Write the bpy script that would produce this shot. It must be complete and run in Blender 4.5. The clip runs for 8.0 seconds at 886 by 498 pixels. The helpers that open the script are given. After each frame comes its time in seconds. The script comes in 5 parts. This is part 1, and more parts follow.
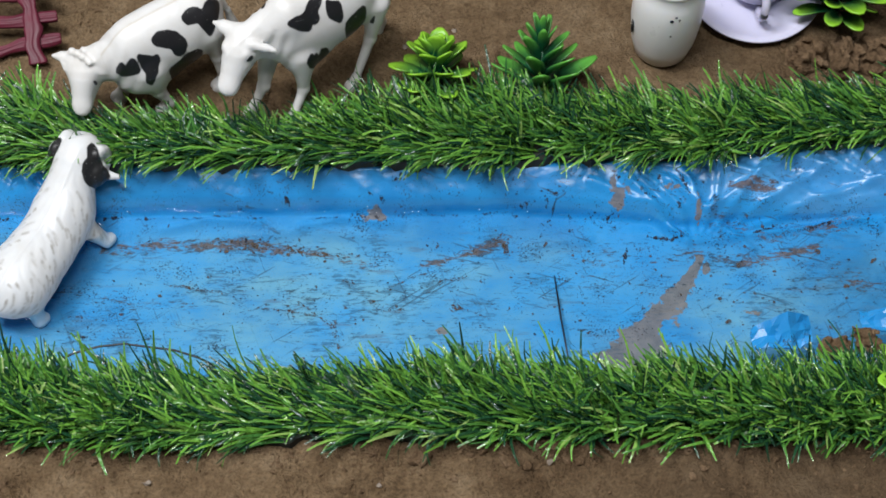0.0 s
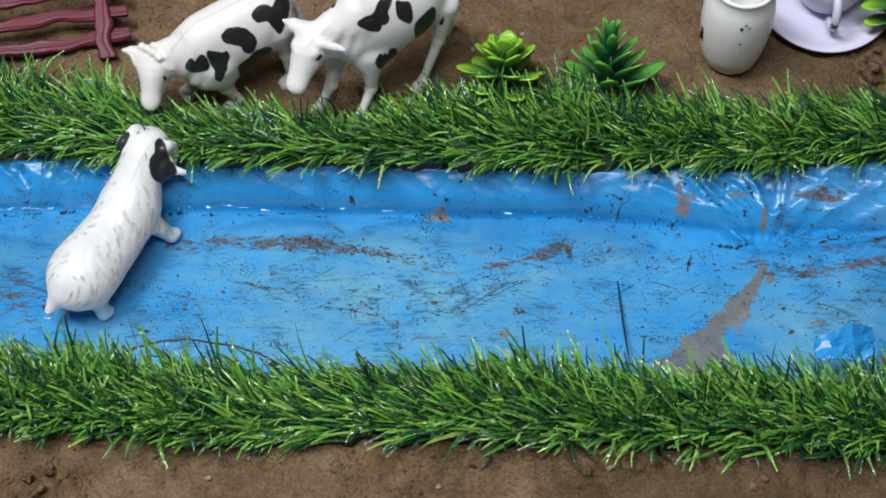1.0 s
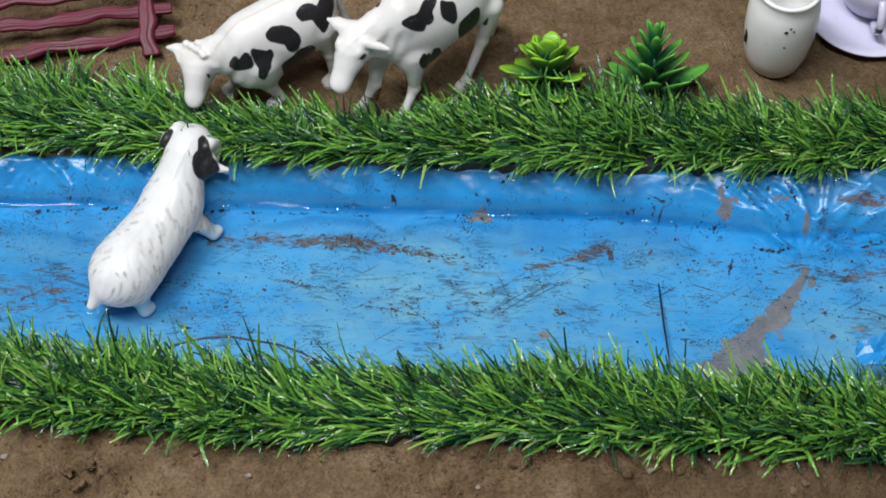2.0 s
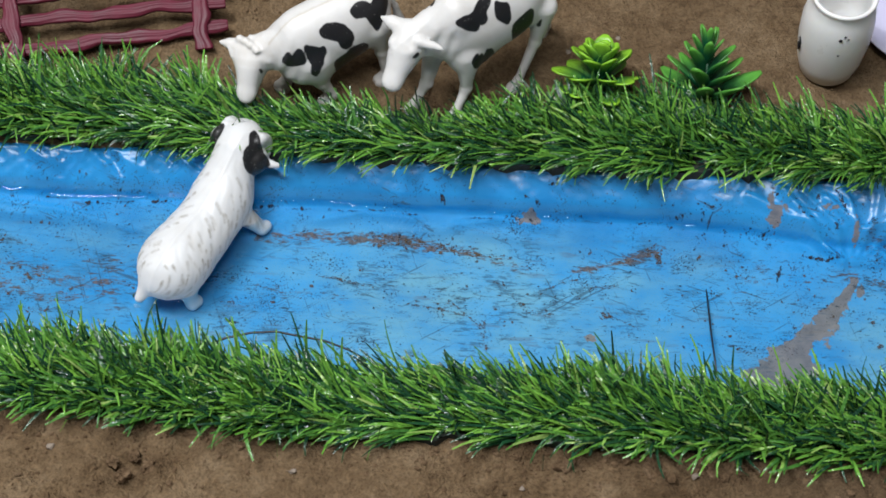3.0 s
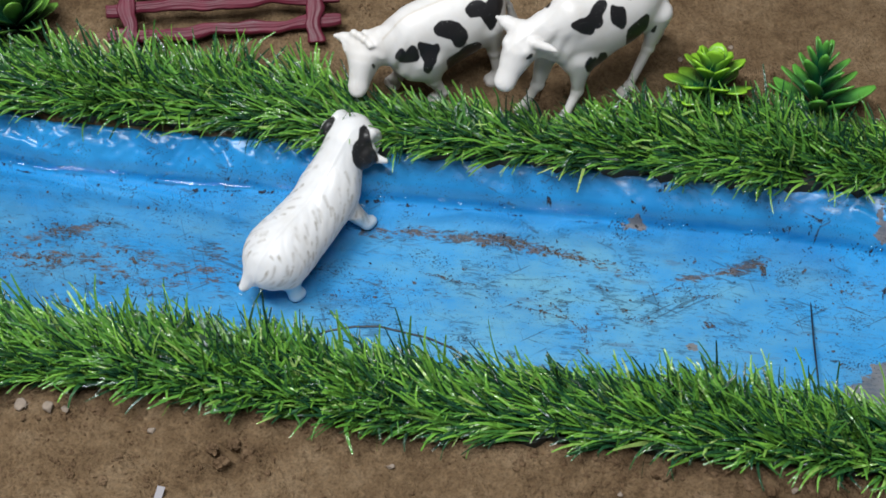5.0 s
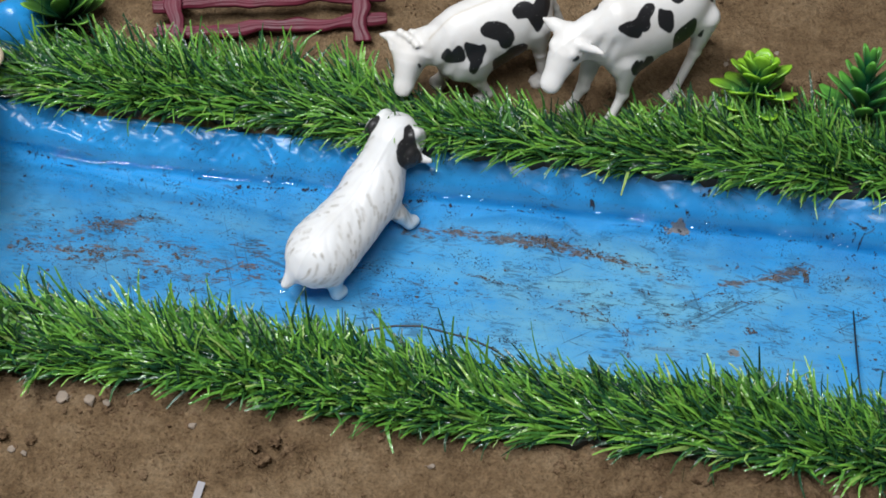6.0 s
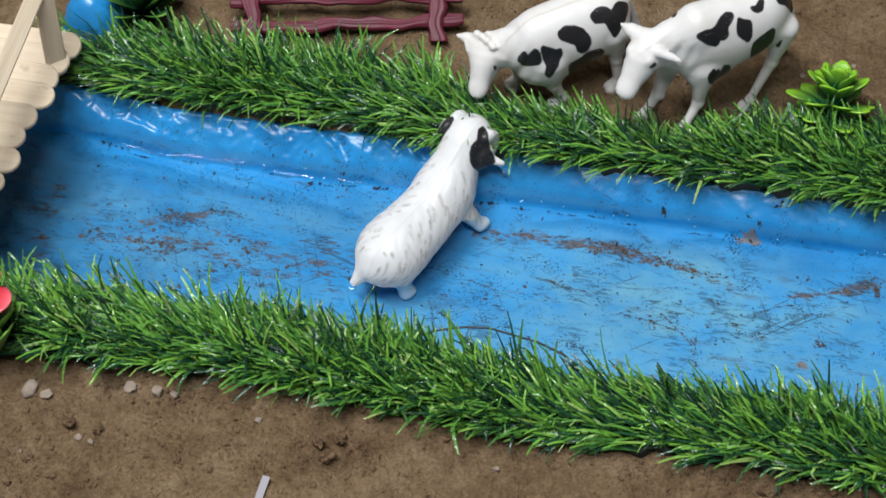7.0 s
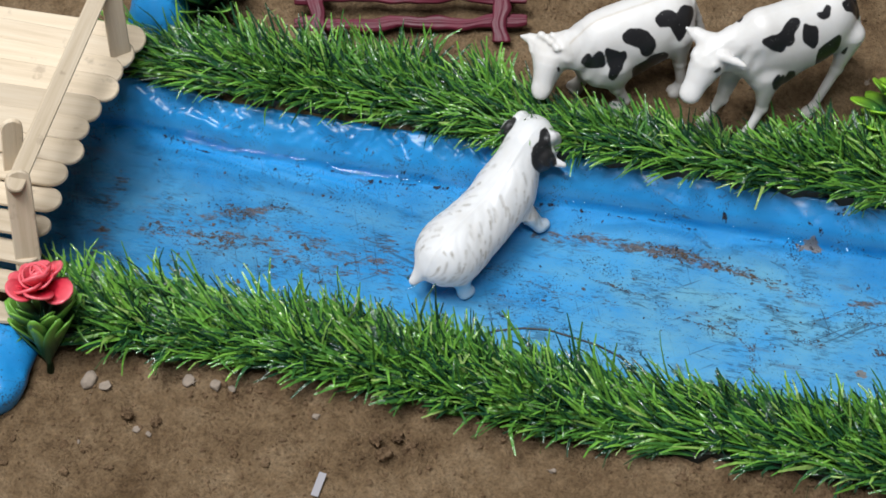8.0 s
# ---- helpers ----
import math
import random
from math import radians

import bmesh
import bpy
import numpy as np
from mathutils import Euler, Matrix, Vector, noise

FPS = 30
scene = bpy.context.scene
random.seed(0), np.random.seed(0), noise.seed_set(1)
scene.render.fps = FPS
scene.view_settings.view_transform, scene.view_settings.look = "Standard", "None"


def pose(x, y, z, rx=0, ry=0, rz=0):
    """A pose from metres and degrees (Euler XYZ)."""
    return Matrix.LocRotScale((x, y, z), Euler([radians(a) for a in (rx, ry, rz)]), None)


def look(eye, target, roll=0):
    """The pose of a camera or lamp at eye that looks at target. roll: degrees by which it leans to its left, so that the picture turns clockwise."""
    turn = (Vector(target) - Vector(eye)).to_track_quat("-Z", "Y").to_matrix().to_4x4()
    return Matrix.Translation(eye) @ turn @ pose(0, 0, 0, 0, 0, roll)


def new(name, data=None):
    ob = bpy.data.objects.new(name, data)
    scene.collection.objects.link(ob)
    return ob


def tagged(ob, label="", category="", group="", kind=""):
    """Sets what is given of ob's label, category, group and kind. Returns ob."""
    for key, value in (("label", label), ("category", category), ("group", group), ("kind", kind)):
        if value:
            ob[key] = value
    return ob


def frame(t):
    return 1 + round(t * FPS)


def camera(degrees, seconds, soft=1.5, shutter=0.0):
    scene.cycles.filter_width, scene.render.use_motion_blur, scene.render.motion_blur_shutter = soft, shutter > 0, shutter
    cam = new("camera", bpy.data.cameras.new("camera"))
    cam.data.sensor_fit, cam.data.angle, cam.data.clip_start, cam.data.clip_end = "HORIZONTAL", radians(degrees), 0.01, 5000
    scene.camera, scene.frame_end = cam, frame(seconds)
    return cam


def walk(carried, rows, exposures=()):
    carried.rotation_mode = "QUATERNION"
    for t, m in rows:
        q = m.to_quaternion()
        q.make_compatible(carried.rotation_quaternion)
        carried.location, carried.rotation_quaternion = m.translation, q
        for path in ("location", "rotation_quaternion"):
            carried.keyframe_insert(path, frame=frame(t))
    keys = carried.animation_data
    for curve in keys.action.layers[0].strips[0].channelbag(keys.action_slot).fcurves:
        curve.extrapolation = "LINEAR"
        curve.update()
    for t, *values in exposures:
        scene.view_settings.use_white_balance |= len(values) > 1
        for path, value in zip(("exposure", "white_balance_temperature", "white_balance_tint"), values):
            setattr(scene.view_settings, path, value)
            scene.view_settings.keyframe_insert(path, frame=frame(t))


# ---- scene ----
cam = camera(25.0, 8.0, soft=1.7)
ROWS = [
    (0.0, -0.01635, -0.36133, 0.56513, 33.263, -1.482, -1.183),
    (0.5, -0.01829, -0.36099, 0.56534, 33.245, -1.252, -0.223),
    (1.0, -0.02039, -0.36078, 0.56543, 33.228, -0.991, 0.787),
    (1.5, -0.02263, -0.36071, 0.56543, 33.212, -0.782, 1.323),
    (3.0, -0.03014, -0.36115, 0.56497, 33.218, -0.631, 3.434),
    (3.5, -0.03286, -0.36148, 0.56469, 33.236, -0.525, 4.688),
    (4.0, -0.03565, -0.36189, 0.56438, 33.248, -0.307, 5.459),
    (4.5, -0.03851, -0.36236, 0.56404, 33.275, -0.260, 6.072),
    (6.0, -0.04735, -0.36406, 0.56295, 33.375, -0.227, 7.855),
    (6.5, -0.05035, -0.36468, 0.56261, 33.422, -0.179, 8.916),
    (7.0, -0.05333, -0.36532, 0.56230, 33.471, 0.014, 10.203),
    (7.5, -0.05631, -0.36595, 0.56203, 33.499, 0.152, 11.085),
    (8.0, -0.05925, -0.36658, 0.56181, 33.508, 0.345, 11.880),
]
walk(cam, [(t, pose(x, y, z, rx, ry, rz)) for t, x, y, z, rx, ry, rz in ROWS], [(0.0, 0.0)])

# ---------------------------------------------------------------- light
MM = 0.001
world = bpy.data.worlds.new("room_air")
scene.world = world
world.use_nodes = True
world.node_tree.nodes["Background"].inputs[0].default_value = (0.9, 0.95, 1.0, 1)
world.node_tree.nodes["Background"].inputs[1].default_value = 0.01


def area_lamp(name, x, y, z, target, w, h, watts, colour):
    data = bpy.data.lights.new(name, "AREA")
    data.shape, data.size, data.size_y = "RECTANGLE", w, h
    data.energy, data.color = watts, colour
    lamp = new(name, data)
    lamp.matrix_world = look((x, y, z), target)
    return lamp


# Unseen key lamp, hung low on the left to match the shading.
area_lamp("key_panel", -0.48, 0.03, 1.22, (-0.10, 0.0, 0), 0.40, 0.40, 10.0, (0.98, 0.985, 1.0))
# Unseen strip added for fill and for glints on water and grass.
area_lamp("fill_tube", -0.34, -0.42, 1.95, (-0.12, 0.0, 0), 1.3, 0.08, 38, (0.96, 0.98, 1.0))

# ---------------------------------------------------------------- materials


class Nodes:
    """A small helper to write node materials."""

    def __init__(self, name):
        self.mat = bpy.data.materials.new(name)
        self.mat.use_nodes = True
        self.tree = self.mat.node_tree
        self.bsdf = self.tree.nodes["Principled BSDF"]
        self.out = self.tree.nodes["Material Output"]

    def node(self, kind, **settings):
        made = self.tree.nodes.new(kind)
        for key, value in settings.items():
            if key in made.inputs:
                made.inputs[key].default_value = value
        return made

    def link(self, a, b):
        self.tree.links.new(a, b)

    def coords(self, which="Object"):
        return self.node("ShaderNodeTexCoord").outputs[which]

    def noise(self, scale, detail=4.0, rough=0.55, vec=None, stretch=None):
        n = self.node("ShaderNodeTexNoise")
        n.inputs["Scale"].default_value = scale
        n.inputs["Detail"].default_value = detail
        n.inputs["Roughness"].default_value = rough
        vec = vec or self.coords()
        if stretch:
            m = self.node("ShaderNodeMapping")
            m.inputs["Scale"].default_value = stretch
            self.link(vec, m.inputs["Vector"])
            vec = m.outputs[0]
        self.link(vec, n.inputs["Vector"])
        return n.outputs["Fac"]

    def ramp(self, fac, stops):
        r = self.node("ShaderNodeValToRGB")
        el = r.color_ramp.elements
        while len(el) < len(stops):
            el.new(0.5)
        for e, (p, c) in zip(el, stops):
            e.position = p
            e.color = (*c, 1) if len(c) == 3 else c
        self.link(fac, r.inputs[0])
        return r.outputs[0]

    def mix(self, fac, a, b, blend="MIX"):
        m = self.node("ShaderNodeMix")
        m.data_type, m.blend_type = "RGBA", blend
        for sock, v in ((m.inputs[0], fac), (m.inputs[6], a), (m.inputs[7], b)):
            if hasattr(v, "is_linked"):
                self.link(v, sock)
            elif isinstance(v, (int, float)):
                sock.default_value = v
            else:
                sock.default_value = (*v, 1)
        return m.outputs[2]

    def math(self, op, a, b=0.0, clamp=False):
        m = self.node("ShaderNodeMath")
        m.operation, m.use_clamp = op, clamp
        for sock, v in zip(m.inputs, (a, b)):
            if hasattr(v, "is_linked"):
                self.link(v, sock)
            else:
                sock.default_value = v
        return m.outputs[0]

    def bump(self, height, strength, dist):
        b = self.node("ShaderNodeBump")
        b.inputs["Strength"].default_value = strength
        b.inputs["Distance"].default_value = dist
        self.link(height, b.inputs["Height"])
        self.link(b.outputs[0], self.bsdf.inputs["Normal"])
        return b

    def put(self, **values):
        for key, v in values.items():
            sock = self.bsdf.inputs[key.replace("_", " ")]
            if hasattr(v, "is_linked"):
                self.link(v, sock)
            elif isinstance(v, tuple) and len(v) == 3 and len(sock.default_value) == 4:
                sock.default_value = (*v, 1)
            else:
                sock.default_value = v
        return self


def soil_material(name, dark, mid, light):
    n = Nodes(name)
    big = n.noise(22, 5, 0.6)
    fine = n.noise(900, 4, 0.65)
    grit = n.noise(2600, 2, 0.6)
    patch = n.math("ADD", n.math("ADD", n.math("MULTIPLY", big, 0.45), n.math("MULTIPLY", n.noise(95, 5, 0.65), 0.35)), n.math("MULTIPLY", n.noise(340, 4, 0.65), 0.22))
    base = n.ramp(patch, [(0.40, dark), (0.515, mid), (0.63, light)])
    grain = n.ramp(fine, [(0.3, (0.5, 0.48, 0.46)), (0.5, (1, 1, 1)), (0.72, (1.35, 1.3, 1.22))])
    colour = n.mix(0.8, base, grain, "MULTIPLY")
    pale = n.ramp(grit, [(0.66, (0, 0, 0)), (0.74, (1, 1, 1))])
    colour = n.mix(n.math("MULTIPLY", pale, 0.35), colour, (0.42, 0.33, 0.24))
    # patches of darker soil
    darker = n.node("ShaderNodeAttribute")
    darker.attribute_name = "darker"
    darkened = n.math("MULTIPLY", darker.outputs["Fac"], n.ramp(n.noise(60, 4, 0.6), [(0.3, (0.45,) * 3), (0.6, (1, 1, 1))]))
    colour = n.mix(n.math("MULTIPLY", darkened, 0.62), colour, (0.05, 0.03, 0.018))
    n.put(Base_Color=colour, Roughness=0.93)
    n.bsdf.inputs["Specular IOR Level"].default_value = 0.15
    lumps = n.noise(210, 5, 0.65)
    n.bump(n.math("ADD", n.math("ADD", n.math("MULTIPLY", lumps, 0.9), fine), n.math("MULTIPLY", grit, 0.4)), 1.0, 0.0019)
    return n.mat


SOIL = soil_material("soil", (0.118, 0.074, 0.039), (0.215, 0.145, 0.082), (0.300, 0.216, 0.132))
CLOD = soil_material("soil_clod", (0.135, 0.085, 0.047), (0.205, 0.133, 0.077), (0.285, 0.196, 0.120))


def liner_material():
    """Thin blue polythene with mud dried and settled on it; the mesh tells where mud and silt gathered."""
    n = Nodes("blue_plastic_sheet")
    cloud = n.noise(30, 4, 0.6)
    blue = n.ramp(cloud, [(0.3, (0.011, 0.185, 0.475)), (0.55, (0.018, 0.250, 0.590)), (0.75, (0.040, 0.305, 0.66))])

    def field(name):
        a = n.node("ShaderNodeAttribute")
        a.attribute_name = name
        return a.outputs["Fac"]

    silt, mud, grey = field("silt"), field("mud"), field("grey")
    haze = n.noise(70, 6, 0.65, stretch=(0.6, 1.2, 1))
    film = n.math("MULTIPLY", n.ramp(haze, [(0.36, (0.3, 0.3, 0.3)), (0.66, (1, 1, 1))]), n.math("MULTIPLY", silt, 0.82))
    colour = n.mix(film, blue, (0.165, 0.375, 0.465))
    # milky: a second thin layer of sheet at the far corner, a painted sheen along the near side
    veil = n.math("MULTIPLY", field("milk_sheen"), n.ramp(n.noise(140, 4, 0.6, stretch=(0.6, 1.5, 1)), [(0.3, (0.35,) * 3), (0.65, (1, 1, 1))]))
    colour = n.mix(n.math("MULTIPLY", veil, 0.34), colour, (0.20, 0.40, 0.62))
    # dirt by the bridge, and shade painted in there and at the right end
    dirt_shade = n.math("MULTIPLY", field("dirt_shade"), n.ramp(n.noise(95, 6, 0.7), [(0.3, (0.25,) * 3), (0.62, (1, 1, 1))]))
    colour = n.mix(n.math("MULTIPLY", dirt_shade, 0.62), colour, (0.018, 0.095, 0.19))
    # streaks scratched and washed along the channel
    streak = n.ramp(n.noise(330, 4, 0.6, stretch=(0.16, 1.1, 1)), [(0.60, (0, 0, 0)), (0.68, (1, 1, 1))])
    colour = n.mix(n.math("MULTIPLY", n.math("MULTIPLY", streak, silt), 0.45), colour, (0.10, 0.12, 0.14))
    # fine scratches in two directions
    for angle, size in ((0.3, 420), (-0.6, 520), (1.2, 600)):
        turned = n.node("ShaderNodeMapping")
        turned.inputs["Rotation"].default_value = (0, 0, angle)
        n.link(n.coords(), turned.inputs["Vector"])
        line = n.ramp(n.noise(size, 2, 0.5, vec=turned.outputs[0], stretch=(0.09, 2.0, 1)), [(0.66, (0, 0, 0)), (0.68, (1, 1, 1))])
        some = n.ramp(n.noise(45, 3, 0.6), [(0.46, (0, 0, 0)), (0.58, (1, 1, 1))])
        colour = n.mix(n.math("MULTIPLY", n.math("MULTIPLY", line, some), 0.6), colour, (0.035, 0.06, 0.09))
    # grey silt
    gm = n.ramp(n.math("ADD", grey, n.math("MULTIPLY", n.math("SUBTRACT", n.noise(260, 5, 0.65), 0.5), 1.5)), [(0.47, (0, 0, 0)), (0.53, (1, 1, 1))])
    colour = n.mix(n.math("MULTIPLY", gm, 0.85), colour, n.ramp(n.noise(200, 4, 0.6), [(0.3, (0.135, 0.108, 0.085)), (0.7, (0.23, 0.19, 0.155))]))
    # washed dirt in short dashes along the channel: a dark film, rusty where mud gathered
    fine = n.noise(820, 6, 0.75, stretch=(0.42, 1.35, 1))
    mid = n.noise(170, 6, 0.72, stretch=(0.45, 1.3, 1))
    crumbs = n.math("ADD", n.math("ADD", n.math("MULTIPLY", fine, 0.56), n.math("MULTIPLY", mid, 0.56)), n.math("MULTIPLY", mud, 0.27))
    bm = n.ramp(crumbs, [(0.672, (0, 0, 0)), (0.735, (1, 1, 1))])
    rust = n.ramp(n.noise(900, 3, 0.6), [(0.3, (0.045, 0.028, 0.018)), (0.5, (0.120, 0.068, 0.034)), (0.75, (0.190, 0.120, 0.068))])
    earth = n.mix(n.ramp(n.math("ADD", mud, n.math("MULTIPLY", n.math("SUBTRACT", n.noise(120, 3, 0.6), 0.5), 0.7)), [(0.22, (0, 0, 0)), (0.48, (1, 1, 1))]), (0.032, 0.055, 0.078), rust)
    colour = n.mix(n.math("MULTIPLY", bm, 0.85), colour, earth)
    dash = n.math("ADD", n.math("MULTIPLY", n.noise(620, 4, 0.7, stretch=(0.30, 1.6, 1)), 0.62), n.math("MULTIPLY", n.noise(75, 4, 0.6), 0.50))
    dm = n.math("MULTIPLY", n.ramp(dash, [(0.615, (0, 0, 0)), (0.660, (1, 1, 1))]), n.math("ADD", 0.10, n.math("MULTIPLY", silt, 0.85), True))
    colour = n.mix(n.math("MULTIPLY", dm, 0.62), colour, (0.030, 0.075, 0.125))
    # tiny black specks
    tiny = n.math("ADD", n.math("MULTIPLY", n.noise(1300, 3, 0.6), 0.7), n.math("MULTIPLY", n.noise(110, 4, 0.6), 0.42))
    sm = n.ramp(tiny, [(0.668, (0, 0, 0)), (0.690, (1, 1, 1))])
    colour = n.mix(n.math("MULTIPLY", sm, 0.8), colour, (0.02, 0.022, 0.03))
    dull = n.math("MAXIMUM", bm, gm)
    dull = n.math("MAXIMUM", dull, silt)
    n.put(Base_Color=colour, Roughness=n.ramp(dull, [(0, (0.31,) * 3), (1, (0.7,) * 3)]))
    # plastic under water hardly mirrors: water and plastic bend light nearly alike
    under = n.math("SUBTRACT", 1.0, n.math("MULTIPLY", field("under"), 0.93))
    n.put(Specular_IOR_Level=n.math("MULTIPLY", under, n.math("SUBTRACT", 0.55, n.math("MULTIPLY", dull, 0.45))))
    # sharp crumple lines of a thin sheet
    fold = n.math("ABSOLUTE", n.math("SUBTRACT", n.noise(85, 2, 0.5), 0.5))
    crease = n.math("ABSOLUTE", n.math("SUBTRACT", n.noise(260, 2, 0.5), 0.5))
    crumple = n.math("ADD", n.math("MULTIPLY", fold, 1.5), n.math("MULTIPLY", crease, 0.6))
    relief = n.math("ADD", n.math("ADD", n.math("MULTIPLY", n.noise(150, 4, 0.6), 0.6), crumple), n.math("MULTIPLY", bm, 0.4))
    n.bump(relief, 0.24, 0.0010)
    return n.mat


LINER = liner_material()


def plain_plastic(name, colour, rough=0.35, vary=0.12, scale=90, bump=0.15, sss=0.0):
    n = Nodes(name)
    v = n.noise(scale, 4, 0.6)
    lo = tuple(c * (1 - vary) for c in colour)
    hi = tuple(min(1, c * (1 + vary)) for c in colour)
    n.put(Base_Color=n.ramp(v, [(0.3, lo), (0.7, hi)]), Roughness=n.ramp(v, [(0.2, (rough * 0.8,) * 3), (0.8, (min(1, rough * 1.25),) * 3)]))
    if sss:
        n.put(Subsurface_Weight=sss, Subsurface_Radius=(0.004, 0.003, 0.002), Subsurface_Scale=0.5)
    n.bump(n.noise(scale * 8, 3, 0.6), bump, 0.0004)
    return n.mat


def toy_material(name, white, black, wool=False):
    """Moulded white vinyl with black painted patches, kept in the mesh's 'patch' attribute."""
    n = Nodes(name)
    a = n.node("ShaderNodeAttribute")
    a.attribute_name = "patch"
    ragged = n.math("MULTIPLY", n.math("SUBTRACT", n.noise(500, 3, 0.6), 0.5), 0.10)
    mask = n.ramp(n.math("ADD", a.outputs["Fac"], ragged), [(0.47, (0, 0, 0)), (0.53, (1, 1, 1))])
    worn = n.ramp(n.noise(900, 3, 0.7), [(0.62 if wool else 0.66, (0, 0, 0)), (0.72, (1, 1, 1))])
    mask = n.math("MULTIPLY", mask, n.math("SUBTRACT", 1.0, n.math("MULTIPLY", worn, 0.5)))
    grime = n.node("ShaderNodeAttribute")
    grime.attribute_name = "grime"
    dirt = n.math("MULTIPLY", n.ramp(n.noise(160, 5, 0.65), [(0.42, (0, 0, 0)), (0.75, (1, 1, 1))]), 0.16)
    dirt = n.math("ADD", dirt, n.math("MULTIPLY", grime.outputs["Fac"], 0.5), True)
    colour = n.mix(dirt, white, (0.42, 0.36, 0.27))
    if wool:
        # darker strokes along the combed fleece
        comb = n.node("ShaderNodeAttribute")
        comb.attribute_name = "stroke"
        stroke_mask = n.math("MULTIPLY", comb.outputs["Fac"], n.ramp(n.noise(260, 3, 0.6), [(0.35, (0.25,) * 3), (0.65, (1, 1, 1))]))
        colour = n.mix(n.math("MULTIPLY", stroke_mask, 0.85), colour, (0.24, 0.215, 0.175))
    colour = n.mix(mask, colour, black)
    n.put(Base_Color=colour, Roughness=n.ramp(n.noise(60, 3, 0.5), [(0.3, (0.36,) * 3), (0.7, (0.5,) * 3)]), Subsurface_Weight=0.12, Subsurface_Scale=0.4)
    n.bsdf.inputs["Subsurface Radius"].default_value = (0.004, 0.0035, 0.003)
    n.bump(n.noise(700, 3, 0.6), 0.08, 0.0005)
    return n.mat


COW_PAINT = toy_material("cow_vinyl", (0.68, 0.675, 0.665), (0.012, 0.012, 0.014))
RAM_PAINT = toy_material("ram_vinyl", (0.66, 0.67, 0.68), (0.014, 0.014, 0.015), True)


def blade_material():
    n = Nodes("turf_blades")
    geo = n.node("ShaderNodeNewGeometry")
    rnd = geo.outputs["Random Per Island"]
    tint = n.ramp(rnd, [(0.0, (0.005, 0.026, 0.016)), (0.26, (0.014, 0.066, 0.027)), (0.44, (0.062, 0.195, 0.034)), (0.76, (0.150, 0.375, 0.050)), (0.94, (0.200, 0.44, 0.055)), (1.0, (0.34, 0.49, 0.14))])
    n.put(Base_Color=n.mix(n.math("MULTIPLY", n.noise(300, 3, 0.6), 0.35), tint, (0.02, 0.085, 0.028)), Roughness=0.19)
    n.put(Subsurface_Weight=0.0)
    n.bsdf.inputs["Specular IOR Level"].default_value = 0.7
    n.bump(n.noise(420, 3, 0.6), 0.9, 0.0012)
    return n.mat


BLADE = blade_material()
MAT_BACK = plain_plastic("turf_backing", (0.012, 0.016, 0.012), 0.8, 0.4)


def leaf_material(name, tip_colour, base_colour):
    n = Nodes(name)
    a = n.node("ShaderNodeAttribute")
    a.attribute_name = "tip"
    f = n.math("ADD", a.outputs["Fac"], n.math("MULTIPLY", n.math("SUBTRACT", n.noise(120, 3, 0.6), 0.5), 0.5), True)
    # Runs from one colour at the leaf's base to another at its tip.
    colour = n.ramp(f, [(0.36, base_colour), (0.62, tuple(a1 * 0.35 + b1 * 0.65 for a1, b1 in zip(tip_colour, base_colour))), (0.95, tip_colour)])
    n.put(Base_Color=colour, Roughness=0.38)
    n.bump(n.noise(600, 2, 0.5), 0.12, 0.0004)
    return n.mat


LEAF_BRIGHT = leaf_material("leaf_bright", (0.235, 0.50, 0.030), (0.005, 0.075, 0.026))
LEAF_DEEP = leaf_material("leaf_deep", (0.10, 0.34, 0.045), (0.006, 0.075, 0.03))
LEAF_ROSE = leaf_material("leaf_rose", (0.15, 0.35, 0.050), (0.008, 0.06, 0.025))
PETAL = leaf_material("petal", (0.74, 0.13, 0.16), (0.50, 0.012, 0.035))
CERAMIC = plain_plastic("ivory_ceramic", (0.79, 0.79, 0.785), 0.3, 0.05, 60, 0.05, 0.1)
LILAC = plain_plastic("lilac_plastic", (0.56, 0.55, 0.70), 0.3, 0.04, 60, 0.05, 0.1)
MAROON = plain_plastic("maroon_plastic", (0.100, 0.007, 0.022), 0.55, 0.25, 120, 0.3)
STONE = plain_plastic("grey_stone", (0.27, 0.22, 0.175), 0.9, 0.25, 300, 0.7)
PAPER = plain_plastic("paper_chip", (0.31, 0.30, 0.32), 0.8, 0.05, 200, 0.1)
BLACKWIRE = plain_plastic("black_wire", (0.012, 0.014, 0.02), 0.4, 0.2, 200, 0.1)


def film_material(name, lo, hi, cover):
    """Dried dirt so thin that the sheet shows through where it is worn."""
    n = Nodes(name)
    n.put(Base_Color=n.ramp(n.noise(700, 4, 0.6), [(0.3, lo), (0.7, hi)]), Roughness=0.85)
    n.put(Alpha=n.ramp(n.noise(1500, 4, 0.7), [(0.32, (cover * 0.35,) * 3), (0.55, (cover,) * 3)]))
    n.bump(n.noise(1200, 3, 0.6), 0.5, 0.0003)
    return n.mat


MUD = film_material("settled_mud", (0.052, 0.036, 0.024), (0.125, 0.080, 0.046), 0.82)
DIRT = film_material("dark_dirt", (0.010, 0.012, 0.022), (0.028, 0.030, 0.042), 0.9)
PLASTER = plain_plastic("wall_paint", (0.22, 0.22, 0.22), 0.85, 0.05, 3, 0.1)


